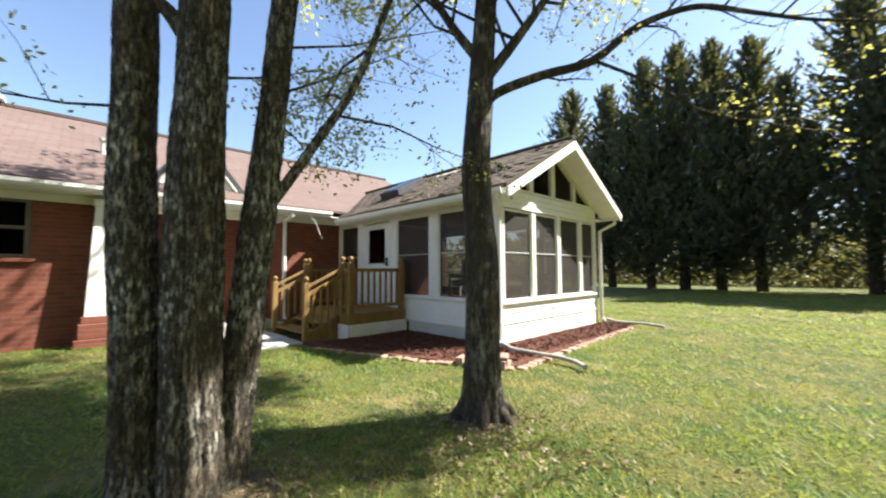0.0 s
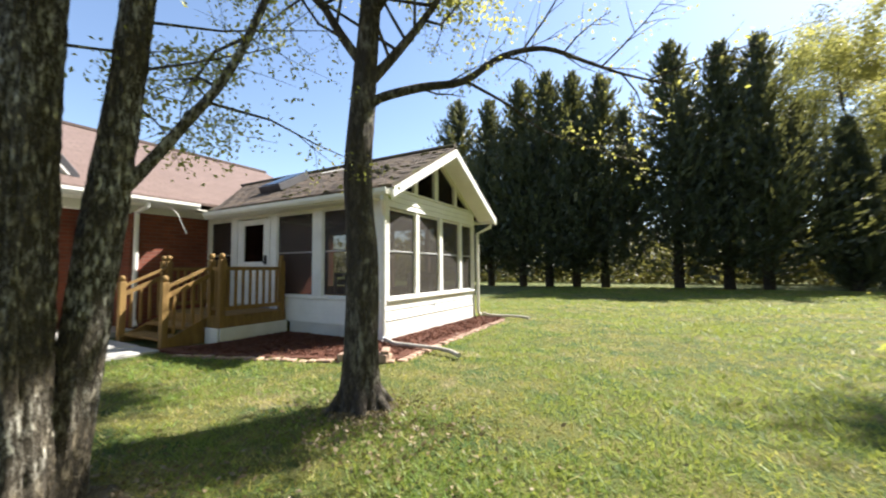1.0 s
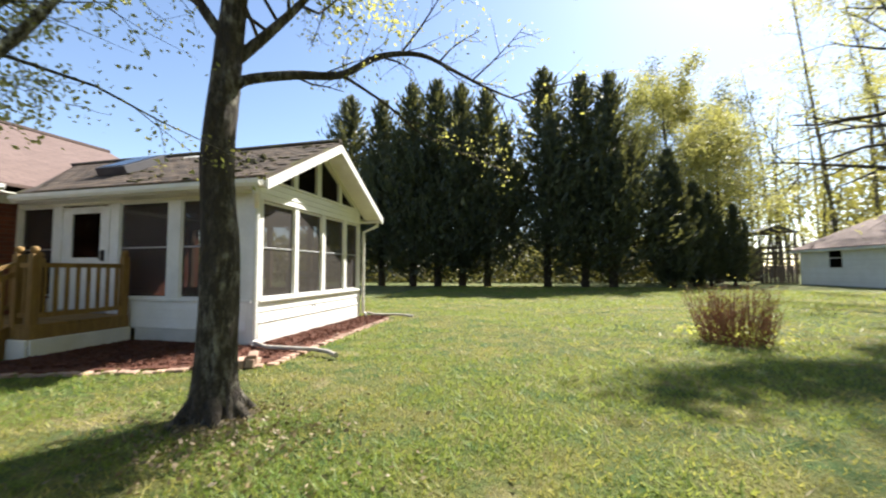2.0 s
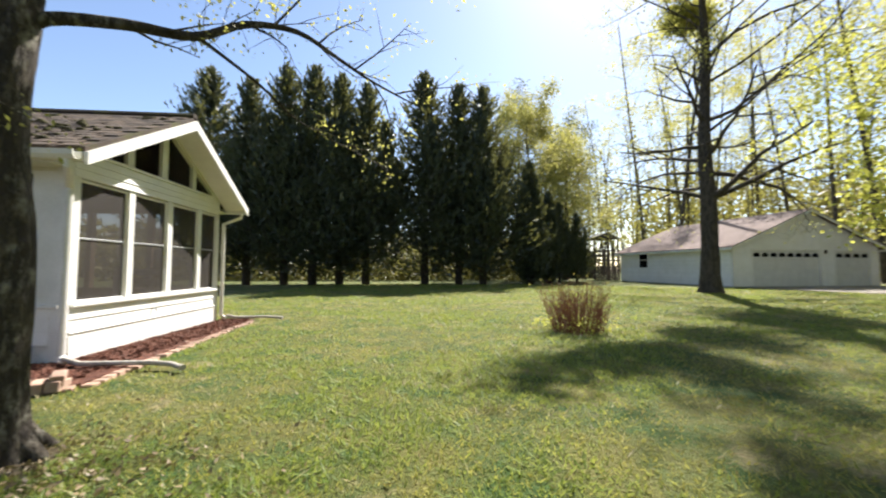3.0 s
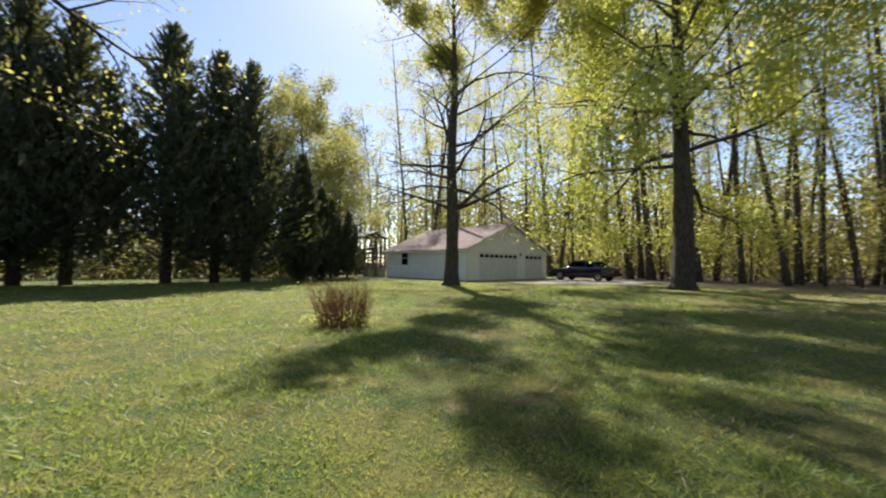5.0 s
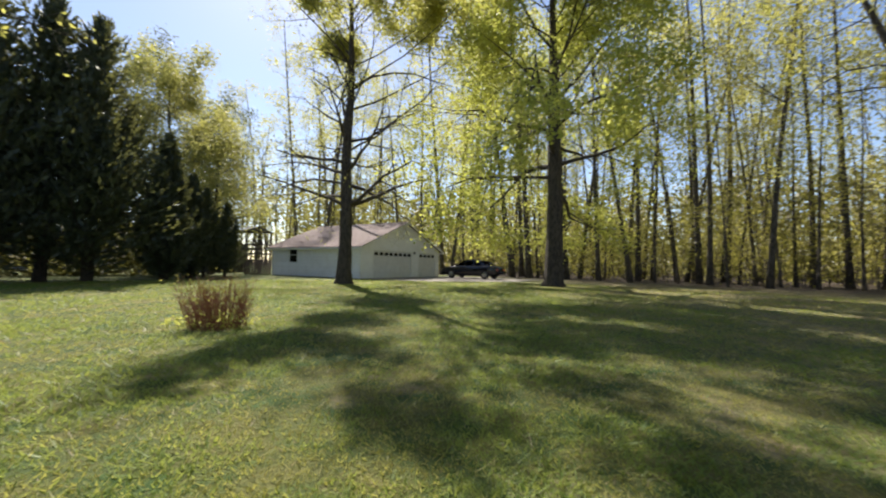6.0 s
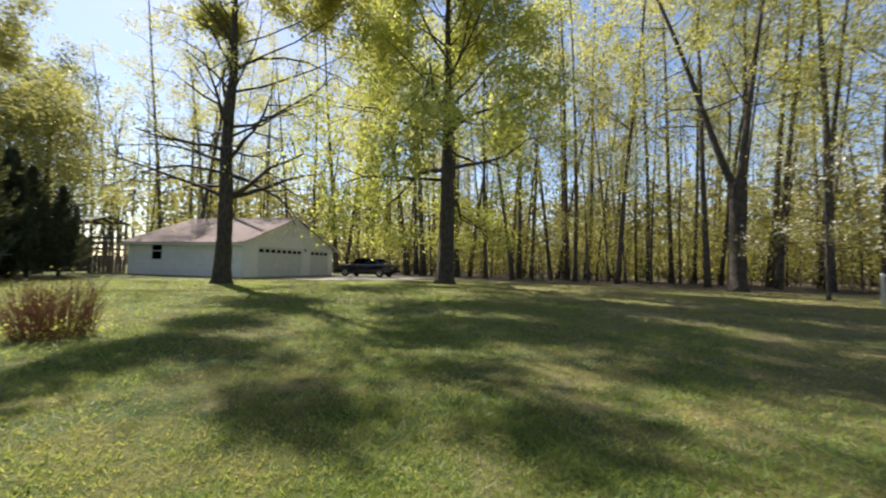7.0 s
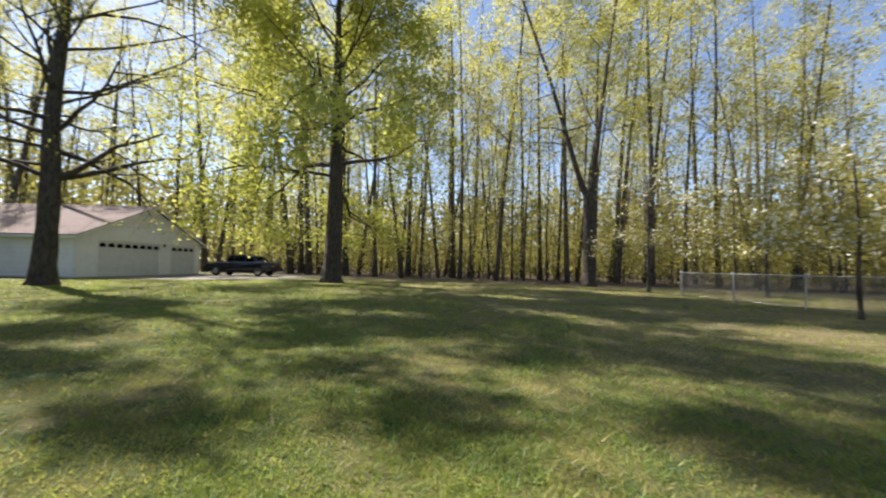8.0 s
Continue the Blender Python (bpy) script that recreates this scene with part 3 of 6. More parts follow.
def sunroom():
    s = thing("sunroom", (-5.9, YC, 0), "white screened sunroom with mossy shingled gable roof", "sunroom")
    # south wall: posts, header, knee wall
    door0, door1 = -7.28, -6.20
    posts = ((-8.30, -8.20), (-7.45, door0), (door1, -6.02), (-5.06, -4.82), (-3.86, GX))
    for x0, x1 in posts:
        part("wall_post", Build().box(x0, SY, 0.20, x1, SY + 0.10, HEAD + 0.03, 0.005), WHITE, s)
    part("header", Build().box(-8.30, SY, HEAD + 0.033, GX, SY + 0.12, 2.42, 0.005), CREAM, s)
    part("knee_wall", Build().box(-6.02, SY + 0.003, 0.22, GX - 0.12, SY + 0.10, SILL - 0.05), SIDING, s)
    part("knee_wall", Build().box(-8.2, SY + 0.003, 0.22, -7.45, SY + 0.10, SILL - 0.05), SIDING, s)
    clapboards(s, "y", SY, -6.02, GX - 0.10, 0.24, SILL - 0.06)
    part("window_sill", Build().box(-6.02, SY - 0.04, SILL - 0.058, GX, SY + 0.1, SILL - 0.012, 0.008), WHITE, s)
    for x0, x1 in ((-8.2, -7.45), (-6.02, -5.06), (-4.82, -3.86)):
        framed_screen("screen_window", s, "y", SY, x0, x1, SILL - 0.01, HEAD + 0.03)
    # door with a dark upper light
    d = part("door", Build().box(door0 + 0.05, SY + 0.01, 0.47, -7.02, SY + 0.055, HEAD, 0.004).box(-6.42, SY + 0.01, 0.47, door1 - 0.05, SY + 0.055, HEAD, 0.004)
             .box(-7.02, SY + 0.01, 0.47, -6.42, SY + 0.055, 1.30, 0.004).box(-7.02, SY + 0.01, 2.02, -6.42, SY + 0.055, HEAD, 0.004), WHITE, s, "white storm door with dark upper pane")
    part("pane", Build().box(-7.02, SY + 0.028, 1.30, -6.42, SY + 0.036, 2.02), DARK_GLASS, d)
    part("handle", Build().tube([(-6.34, SY + 0.01, 1.28), (-6.34, SY - 0.05, 1.28), (-6.34, SY - 0.05, 1.38), (-6.34, SY + 0.01, 1.38)], 0.012, 6).box(-6.375, SY - 0.005, 1.24, -6.305, SY + 0.012, 1.42, 0.004), BLACK_METAL, d, "black door handle")
    for x0, x1, z0, z1 in ((door0, door0 + 0.05, 0.45, HEAD + 0.03), (door1 - 0.05, door1, 0.45, HEAD + 0.03)):
        part("door_jamb", Build().box(x0, SY - 0.012, z0, x1, SY + 0.08, z1, 0.004), WHITE, s)
    part("threshold", Build().box(door0, SY - 0.03, 0.42, door1, SY + 0.1, 0.465, 0.005), ALU, s)
    lamp = part("porch_light", Build().tube([(-6.98, SY - 0.10, 2.33), (-6.98, SY - 0.10, 2.36), (-6.98, SY - 0.10, 2.40)], [0.10, 0.16, 0.15], 18), BLACK_METAL, s, "dark oval porch light")
    for v in lamp.data.vertices:
        v.co.x = -6.98 + (v.co.x + 6.98) * 1.45
    # skirting: lattice on the south side, smooth panel under the gable
    lat = part("lattice_panel", Build().box(-5.65, SY - 0.012, 0.21, GX - 0.1, SY + 0.012, 0.238, 0.003).box(-5.65, SY - 0.012, -0.02, GX - 0.1, SY + 0.012, 0.015, 0.003), WHITE, s, "white lattice skirting")
    for i in range(50):
        for k in (1, -1):
            x = -5.62 + i * 0.042
            if x + 0.22 < GX - 0.1:
                o = [(x, 0.012), (x + 0.014, 0.012), (x + 0.212, 0.21), (x + 0.198, 0.21)]
                if k < 0:
                    o = [(2 * x + 0.212 - u, w) for u, w in o][::-1]
                yy = SY - (0.008 if k > 0 else 0.002)
                part("slat", Build().prism([(u, yy, w) for u, w in o][::-1], (0, 0.005, 0)), WHITE, lat)
    part("skirt_panel", Build().box(-5.65, SY + 0.03, -0.1, GX - 0.1, SY + 0.05, 0.22), WHITE, s)
    part("skirt_panel", Build().box(GX - 0.06, SY + 0.10, -0.1, GX + 0.022, NY - 0.032, 0.318), WHITE, s)
    # gable wall
    for y0, y1 in ((SY, SY + 0.20), (5.50, 5.62), (6.34, 6.47), (7.20, 7.32), (NY - 0.07, NY)):
        part("wall_post", Build().box(GX - 0.12, y0 if y0 > SY else SY + 0.10, 0.22, GX, y1, HEAD, 0.006), WHITE, s)
    part("corner_board", Build().box(GX - 0.10, SY - 0.012, -0.05, GX + 0.014, SY + 0.098, 2.42, 0.006), WHITE, s)
    part("corner_board", Build().box(GX - 0.10, NY - 0.03, -0.05, GX + 0.014, NY + 0.012, 2.42, 0.006), WHITE, s)
    for y0, y1 in ((4.74, 5.50), (5.62, 6.34), (6.47, 7.20), (7.32, NY - 0.07)):
        framed_screen("screen_window", s, "x", GX, y0, y1, SILL - 0.01, HEAD - 0.02)
    part("knee_wall", Build().box(GX - 0.10, SY + 0.10, 0.226, GX - 0.003, NY - 0.03, SILL - 0.055), SIDING, s)
    clapboards(s, "x", GX, SY + 0.10, NY - 0.03, 0.345, SILL - 0.06)
    part("drip_edge", Build().box(GX, SY + 0.1, 0.32, GX + 0.032, NY - 0.03, 0.342, 0.004), WHITE, s)
    part("window_sill", Build().box(GX - 0.1, SY + 0.1, SILL - 0.058, GX + 0.05, NY - 0.03, SILL - 0.012, 0.008), WHITE, s)
    part("header", Build().box(GX - 0.10, SY + 0.10, HEAD, GX - 0.002, NY - 0.03, 2.425), SIDING, s)
    clapboards(s, "x", GX, SY + 0.10, NY - 0.03, HEAD + 0.004, 2.415, 0.11)
    # gable lights: mullions follow the rake
    low = 2.43
    for y0, y1 in ((5.45, 5.57), (6.16, 6.30), (6.98, 7.09)):
        z0, z1 = roof_z(y0) - 0.14, roof_z(y1) - 0.14
        if y0 < YC < y1:
            o = [(GX - 0.1, y0, low), (GX - 0.1, y1, low), (GX - 0.1, y1, z1), (GX - 0.1, YC, roof_z(YC) - 0.14), (GX - 0.1, y0, z0)]
        else:
            o = [(GX - 0.1, y0, low), (GX - 0.1, y1, low), (GX - 0.1, y1, z1), (GX - 0.1, y0, z0)]
        part("gable_mullion", Build().prism(o, (0.1, 0, 0)), WHITE, s)
    part("gable_sill", Build().box(GX - 0.1, SY + 0.2, low - 0.01, GX + 0.03, NY - 0.2, low + 0.03, 0.005), WHITE, s)
    for y0, y1 in ((4.85, 5.45), (5.57, 6.16), (6.30, 6.98), (7.09, 7.62)):
        t0, t1 = max(low + 0.02, roof_z(y0) - 0.15), max(low + 0.02, roof_z(y1) - 0.15)
        o = [(GX - 0.06, y0, low + 0.02), (GX - 0.06, y1, low + 0.02), (GX - 0.06, y1, t1), (GX - 0.06, y0, t0)]
        part("gable_pane", Build().prism(o, (0.008, 0, 0)), DARK_GLASS, s, "dark gable window pane")
    for sd in (-1, 1):
        ya = SY + 0.05 if sd < 0 else NY - 0.05
        o = [(GX - 0.1, ya, roof_z(ya) - 0.08), (GX - 0.1, YC, SZR - 0.08), (GX - 0.1, YC, SZR - 0.18), (GX - 0.1, ya, roof_z(ya) - 0.18)]
        part("gable_frieze", Build().prism(o if sd > 0 else o[::-1], (0.11, 0, 0)), CREAM, s)
    # north wall and floor
    nw = Build().box(-8.3, NY - 0.1, 0.2, GX - 0.12, NY, SILL).box(-8.3, NY - 0.1, HEAD, GX - 0.12, NY, 2.42)
    for x in (-8.2, -7.0, -5.9, -4.8, -3.72):
        nw.box(x, NY - 0.1, SILL, x + 0.1, NY, HEAD)
    part("north_wall", nw, PANELLING, s)
    part("floor", Build().box(-8.3, SY + 0.10, 0.30, GX - 0.12, NY - 0.1, 0.45), PANELLING, s)
    # roof
    x_in, x_out = EX - (SZR - EZ) / SL - 0.1, -3.10
    xe = EX - (SZE - EZ) / SL
    b = Build()
    for sd in (1, -1):
        ye = YC - sd * (YC - SEY)
        o = [(xe - 0.2, ye, SZE), (x_out, ye, SZE), (x_out, YC, SZR), (x_in, YC, SZR)]
        b.prism([(p[0], p[1], p[2] - 0.05) for p in (o if sd > 0 else o[::-1])], (0, 0, 0.055))
    rf = part("roof", roof_uv(b.mesh("roof", ROOF_OLD)), ROOF_OLD, s, "weathered brown shingles with moss")
    part("ridge_cap", Build().tube([(x_in, YC, SZR + 0.01), (x_out, YC, SZR + 0.01)], 0.06, 6), ROOF_OLD, rf)
    # shingle tabs on the slope that faces the yard, and tufts of moss
    rng = random.Random(12)
    tilt = math.degrees(math.atan(SSL))
    tab = [Build().box(-w / 2, -0.085, 0, w / 2, 0.085, 0.009, 0.002).mesh("shingle", SHINGLE) for w in (0.29, 0.24, 0.31)]
    slope = math.hypot(YC - SEY, SZR - SZE)
    tabs = 0
    for i in range(15):
        q = 0.07 + i * slope / 15.4
        y, z = SEY + q * math.cos(radians(tilt)), SZE + q * math.sin(radians(tilt))
        x = x_out - 0.17 - (0.15 if i % 2 else 0.0)
        while x > EX - (z - EZ) / SL + 0.15 and tabs < 290:
            if not (-7.15 < x < -6.35 and 4.85 < y < 5.75):
                ob = part("shingle", tab[rng.randrange(3)], SHINGLE, rf)
                ob.matrix_basis = pose(x, y, z + 0.009, tilt - 2.0, rng.uniform(-0.6, 0.6), rng.uniform(-0.5, 0.5))
                tabs += 1
            x -= 0.305
    for _ in range(160):
        x, q = rng.uniform(-6.3, -3.3), slope * rng.random() ** 0.8 * 0.9
        if noise.noise(Vector((x * 1.1, q * 1.6, 2.0))) < -0.05:
            continue
        y, z = SEY + q * math.cos(radians(tilt)), SZE + q * math.sin(radians(tilt))
        r = rng.uniform(0.02, 0.06)
        part("moss_tuft", Build().tube([(x, y, z + 0.004), (x, y, z + 0.018 + r * 0.2), (x, y, z + 0.026 + r * 0.3)], [r * 1.2, r, r * 0.3], 7), MOSS, rf, "olive-green moss tuft", True)
    # ceiling boards under the rafters
    cb = Build()
    for sd in (1, -1):
        ye = YC - sd * (YC - SY)
        o = [(-8.2, ye, roof_z(ye) - 0.10), (GX - 0.1, ye, roof_z(ye) - 0.10), (GX - 0.1, YC, SZR - 0.10), (-8.2, YC, SZR - 0.10)]
        cb.prism([(p[0], p[1], p[2]) for p in (o if sd > 0 else o[::-1])], (0, 0, 0.03))
    part("sloped_ceiling", cb, PANELLING, s)
    for sd in (1, -1):
        ye = YC - sd * (YC - SEY)
        o = [(x_out, ye, SZE - 0.05), (x_out, YC, SZR - 0.05), (x_out, YC, SZR - 0.20), (x_out, ye, SZE - 0.19)]
        part("rake_board", Build().prism(o if sd < 0 else o[::-1], (0.035, 0, 0)), WHITE, s)
        o = [(GX, ye, SZE - 0.09), (x_out, ye, SZE - 0.09), (x_out, YC, SZR - 0.09), (GX, YC, SZR - 0.09)]
        part("rake_soffit", Build().prism([(p[0], p[1], p[2] - 0.02) for p in (o if sd > 0 else o[::-1])], (0, 0, 0.02)), CREAM, s)
        yw = SY if sd > 0 else NY
        part("eave_soffit", Build().box(-7.92, min(ye, yw) + 0.02, SZE - 0.15, GX + 0.01, max(ye, yw) - 0.002, SZE - 0.13), CREAM, s)
        part("fascia", Build().box(-7.88, min(ye, ye + sd * 0.03), SZE - 0.16, x_out, max(ye, ye + sd * 0.03), SZE - 0.052, 0.004), WHITE, s)
        prof = [(0.0, 0.0), (0.09, 0.0), (0.12, 0.04), (0.12, 0.095), (0.108, 0.095), (0.106, 0.045), (0.084, 0.012), (0.012, 0.012), (0.012, 0.095), (0.0, 0.095)]
        if sd > 0:
            o = [(-7.75, ye - 0.003 - u, SZE - 0.15 + w) for u, w in prof]
            part("gutter", Build().prism(o, (x_out + 7.75 - 0.02, 0, 0)), CREAM, s, "cream gutter")
        else:
            o = [(-7.75, ye + 0.003 + u, SZE - 0.15 + w) for u, w in prof]
            part("gutter", Build().prism(o[::-1], (x_out + 7.75 - 0.02, 0, 0)), CREAM, s, "cream gutter")
    # skylights: curb and dark glass, lying on the south slope
    tilt = math.degrees(math.atan(SSL))
    for x in (-6.75,):
        m = pose(x, 5.30, roof_z(5.30) + 0.005, tilt, 0, 0)
        sk = part("skylight", Build().box(-0.33, -0.42, 0, 0.33, 0.42, 0.15, 0.01, m), DARK_TRIM, s, "dark framed skylight")
        part("pane", Build().box(-0.27, -0.36, 0.152, 0.27, 0.36, 0.16, 0.003, m), DARK_GLASS, sk)
    m = pose(-5.9, 5.85, roof_z(5.85) + 0.004, tilt, 0, 0)
    part("flashing", Build().box(-0.5, 0.10, 0, 0.5, 0.24, 0.014, 0.003, m), CREAM, s, "pale metal roof flashing")
    # downspouts
    part("downspout", Build().tube([(-3.22, SEY - 0.05, 2.22), (-3.22, SEY - 0.05, 2.14), (-3.44, SY - 0.05, 1.96), (-3.44, SY - 0.05, 0.12), (-3.36, SY - 0.10, 0.05)], 0.038, 8), WHITE, s, "white downspout")
    part("downspout", Build().tube([(-3.22, 2 * YC - SEY + 0.05, 2.22), (-3.24, 2 * YC - SEY + 0.03, 2.12), (-3.44, NY + 0.05, 1.95), (-3.44, NY + 0.05, 0.14), (-3.36, NY + 0.08, 0.06)], 0.038, 8), CREAM, s, "cream downspout")
    part("hose_bib", Build().tube([(GX, 6.05, 0.47), (GX + 0.05, 6.05, 0.47), (GX + 0.06, 6.05, 0.43)], 0.012, 6), ALU, s)
    return s


sunroom()


def umbrella():
    t = thing("patio_umbrella", (-4.55, 5.5, 0.45), "closed orange patio umbrella standing inside the sunroom", "umbrella")
    part("canopy", Build().tube([(-4.55, 5.5, 0.62), (-4.55, 5.5, 0.7), (-4.55, 5.5, 1.25), (-4.55, 5.5, 1.35)], [0.15, 0.17, 0.05, 0.01], 10), ORANGE, t, smooth=True)
    part("pole", Build().tube([(-4.55, 5.5, 0.47), (-4.55, 5.5, 1.4)], 0.018, 8), BLACK_METAL, t)
    part("foot", Build().tube([(-4.55, 5.5, 0.452), (-4.55, 5.5, 0.49)], [0.16, 0.13], 16), BLACK_METAL, t)


def wicker_chair(x, y, turn):
    t = thing("armchair", (0, 0, 0.452), "beige cushioned armchair inside the screened room", "chair", "sunroom chairs")
    part("seat", Build().box(-0.28, -0.28, 0.75, 0.28, 0.28, 0.90, 0.04), FABRIC, t)
    part("backrest", Build().box(-0.28, 0.20, 0.90, 0.28, 0.32, 1.40, 0.04), FABRIC, t)
    for sx in (-1, 1):
        part("armrest", Build().box(sx * 0.33 - 0.05, -0.28, 0.95, sx * 0.33 + 0.05, 0.28, 1.06, 0.03), WHITE, t)
        for yy in (-0.25, 0.22):
            part("leg", Build().box(sx * 0.33 - 0.03, yy - 0.03, 0.452, sx * 0.33 + 0.03, yy + 0.03, 0.95, 0.008), WHITE, t)
    t.matrix_basis = pose(x, y, 0.452, 0, 0, turn)


umbrella()
wicker_chair(-4.25, 6.9, -70)
wicker_chair(-6.6, 7.2, 10)


# ---- wooden steps and landing ----
def landing():
    d = thing("wooden_landing", (-6.6, 3.9, 0), "honey-coloured pressure-treated wooden landing with steps and rails", "deck")
    x0, x1, y0, y1, top = -7.55, -5.68, 3.32, 4.50, 0.42
    n = 9
    for i in range(n):
        a = y0 + i * (y1 - y0) / n
        part("deck_board", Build().box(x0, a + 0.004, top - 0.038, x1, a + (y1 - y0) / n - 0.004, top, 0.004), WOOD, d)
    for xa, ya, xb, yb in ((x0, y0, x1, y0 + 0.04), (x0, y0 + 0.04, x0 + 0.04, y1), (x1 - 0.04, y0 + 0.04, x1, y1)):
        part("rim_joist", Build().box(xa, ya, top - 0.19, xb, yb, top - 0.04, 0.004), WOOD, d)
    for z, ya in ((0.28, 3.02), (0.14, 2.72)):
        part("step_tread", Build().box(-7.28, ya, z - 0.04, -6.06, ya + 0.15, z, 0.005), WOOD, d)
        part("step_tread", Build().box(-7.28, ya + 0.155, z - 0.04, -6.06, ya + 0.298, z, 0.005), WOOD, d)
        part("step_riser", Build().box(-7.26, ya + 0.27, z - 0.14, -6.08, ya + 0.295, z - 0.042, 0.003), WOOD, d)
    for x in (-7.30, -6.06):
        o = [(x, 2.66, 0.0), (x, 3.32, 0.0), (x, 3.32, 0.40), (x, 2.66, 0.08)]
        part("stringer", Build().prism(o, (0.036, 0, 0)), WOOD, d)

    def post(x, y, z0, z1):
        p = part("post", Build().box(x - 0.045, y - 0.045, z0, x + 0.045, y + 0.045, z1, 0.006), WOOD, d)
        part("post_cap", Build().tube([(x, y, z1), (x, y, z1 + 0.02), (x, y, z1 + 0.035), (x, y, z1 + 0.08), (x, y, z1 + 0.10)], [0.035, 0.03, 0.045, 0.04, 0.015], 10), WOOD, p, smooth=True)
    lowx = (-7.34, -6.00)
    for x in lowx:
        post(x, 2.70, -0.05, 0.96)
    for x, y in ((-7.50, 3.36), (-7.34, 3.36), (-6.00, 3.36), (-5.73, 3.36), (-5.73, 4.44), (-7.50, 4.44)):
        post(x, y, 0.0, 1.30)
    # stair rails
    for x in lowx:
        for dz, hh, ww in ((0.0, 0.04, 0.07), (-0.12, 0.07, 0.035)):
            a, c = Vector((x, 2.745, 0.92 + dz)), Vector((x, 3.315, 1.20 + dz))
            o = [(x - ww / 2, a.y, a.z), (x - ww / 2, c.y, c.z), (x - ww / 2, c.y, c.z - hh), (x - ww / 2, a.y, a.z - hh)]
            part("handrail", Build().prism(o[::-1], (ww, 0, 0)), WOOD, d)
        for i in range(4):
            y = 2.83 + i * 0.13
            zt = 0.92 + (y - 2.745) * 0.49 - 0.15
            part("baluster", Build().box(x - 0.018, y - 0.018, 0.16 + (y - 2.7) * 0.4, x + 0.018, y + 0.018, zt, 0.003), WOOD, d)
    # landing rails
    for xa, ya, xb, yb in ((-5.73, 3.405, -5.73, 4.395), (-7.50, 3.405, -7.50, 4.395), (-5.955, 3.36, -5.775, 3.36)):
        along_y = xa == xb
        w = 0.02
        for z0, z1 in ((1.13, 1.19), (0.50, 0.56)):
            if along_y:
                part("rail", Build().box(xa - w, ya, z0, xa + w, yb, z1, 0.004), WOOD, d)
            else:
                part("rail", Build().box(xa, ya - w, z0, xb, ya + w, z1, 0.004), WOOD, d)
        length = max(xb - xa, yb - ya)
        n = int(length / 0.11)
        for i in range(n):
            q = (i + 0.5) / n * length
            x, y = (xa, ya + q) if along_y else (xa + q, ya)
            part("baluster", Build().box(x - 0.018, y - 0.018, 0.56, x + 0.018, y + 0.018, 1.13, 0.003), WOOD, d)
    part("skirt_board", Build().box(-5.66, 3.30, -0.05, -5.63, 4.50, 0.24, 0.006), WHITE, d, "white skirt board")
    part("skirt_board", Build().box(-5.99, 3.27, -0.05, -5.664, 3.30, 0.24, 0.006), WHITE, d)
    return d


landing()


# ---- mulch bed, edging bricks, drain pipes, walk ----
def outline_strip(pts, z0, z1):
    return Build().prism([(x, y, z0) for x, y in pts], (0, 0, z1 - z0))


BED = [(-7.2, 2.55), (-5.4, 2.62), (-4.4, 2.95), (-3.4, 3.32), (-2.62, 3.72), (-2.72, 5.2), (-2.80, 6.6), (-2.86, 7.85), (-2.95, 8.15), (-3.5, 8.15), (-3.5, 4.52), (-5.66, 4.52), (-5.66, 3.24), (-6.0, 2.62)]
solid("mulch_bed", outline_strip(BED, -0.1, 0.035), MULCH, "dark red-brown bark mulch bed along the sunroom", "mulch bed", kind="stuff")


def mulch_chips():
    rng = np.random.default_rng(4)
    pts = []
    while len(pts) < 5000:
        x, y = rng.uniform(-6.6, -2.7), rng.uniform(2.7, 8.1)
        inside = (y > 4.5 and x > -3.48 and x < -2.8) or (y <= 4.5 and x > -5.6 and y > 2.75 + max(0, (x + 5.2)) * 0.36 and x < -2.75)
        if inside:
            pts.append((x, y, 0.04))
    v = leaf_arrays(np.array(pts), rng.uniform(0.03, 0.09, len(pts)), rng, slim=0.3)
    v[:, 2] = np.clip(v[:, 2], 0.036, 0.07)
    ob = new("mulch_chips", quads_mesh("mulch_chips", v, MULCH))
    tagged(ob, "loose shredded red-brown bark chips", "mulch", kind="stuff")


mulch_chips()


def edging():
    e = thing("brick_edging", (-2.7, 5.2, 0), "low edging of pale red bricks round the mulch bed", "garden edging")
    rng = random.Random(3)
    base = Build().box(-0.10, -0.048, -0.05, 0.10, 0.048, 0.045, 0.008).mesh("brick", PAVER)
    line = [Vector((x, y, 0)) for x, y in BED[1:9]]
    pos, total = [], 0.0
    for a, c in zip(line, line[1:]):
        n = int((c - a).length / 0.115)
        for i in range(n):
            p = a.lerp(c, (i + 0.5) / n)
            w = math.degrees(math.atan2((c - a).y, (c - a).x))
            pos.append((p, w))
    for p, w in pos:
        ob = part("brick", base, PAVER, e)
        ob.matrix_basis = pose(p.x + rng.uniform(-0.02, 0.02), p.y + rng.uniform(-0.02, 0.02), -0.022 + rng.uniform(-0.010, 0.010), rng.uniform(-5, 5), rng.uniform(-5, 5), w + 90 + rng.uniform(-9, 9))
    # a little stack where the edging turns the corner
    for i in range(6):
        ob = part("brick", base, PAVER, e)
        ob.matrix_basis = pose(-2.72 - 0.125 * (i % 5) - 0.02 * (i // 5), 3.62 - 0.045 * (i % 5) + 0.02 * (i // 5), 0.055 + 0.10 * (i // 5) * 0.55, rng.uniform(-6, 6), rng.uniform(-6, 6), 110 + rng.uniform(-14, 14))


edging()


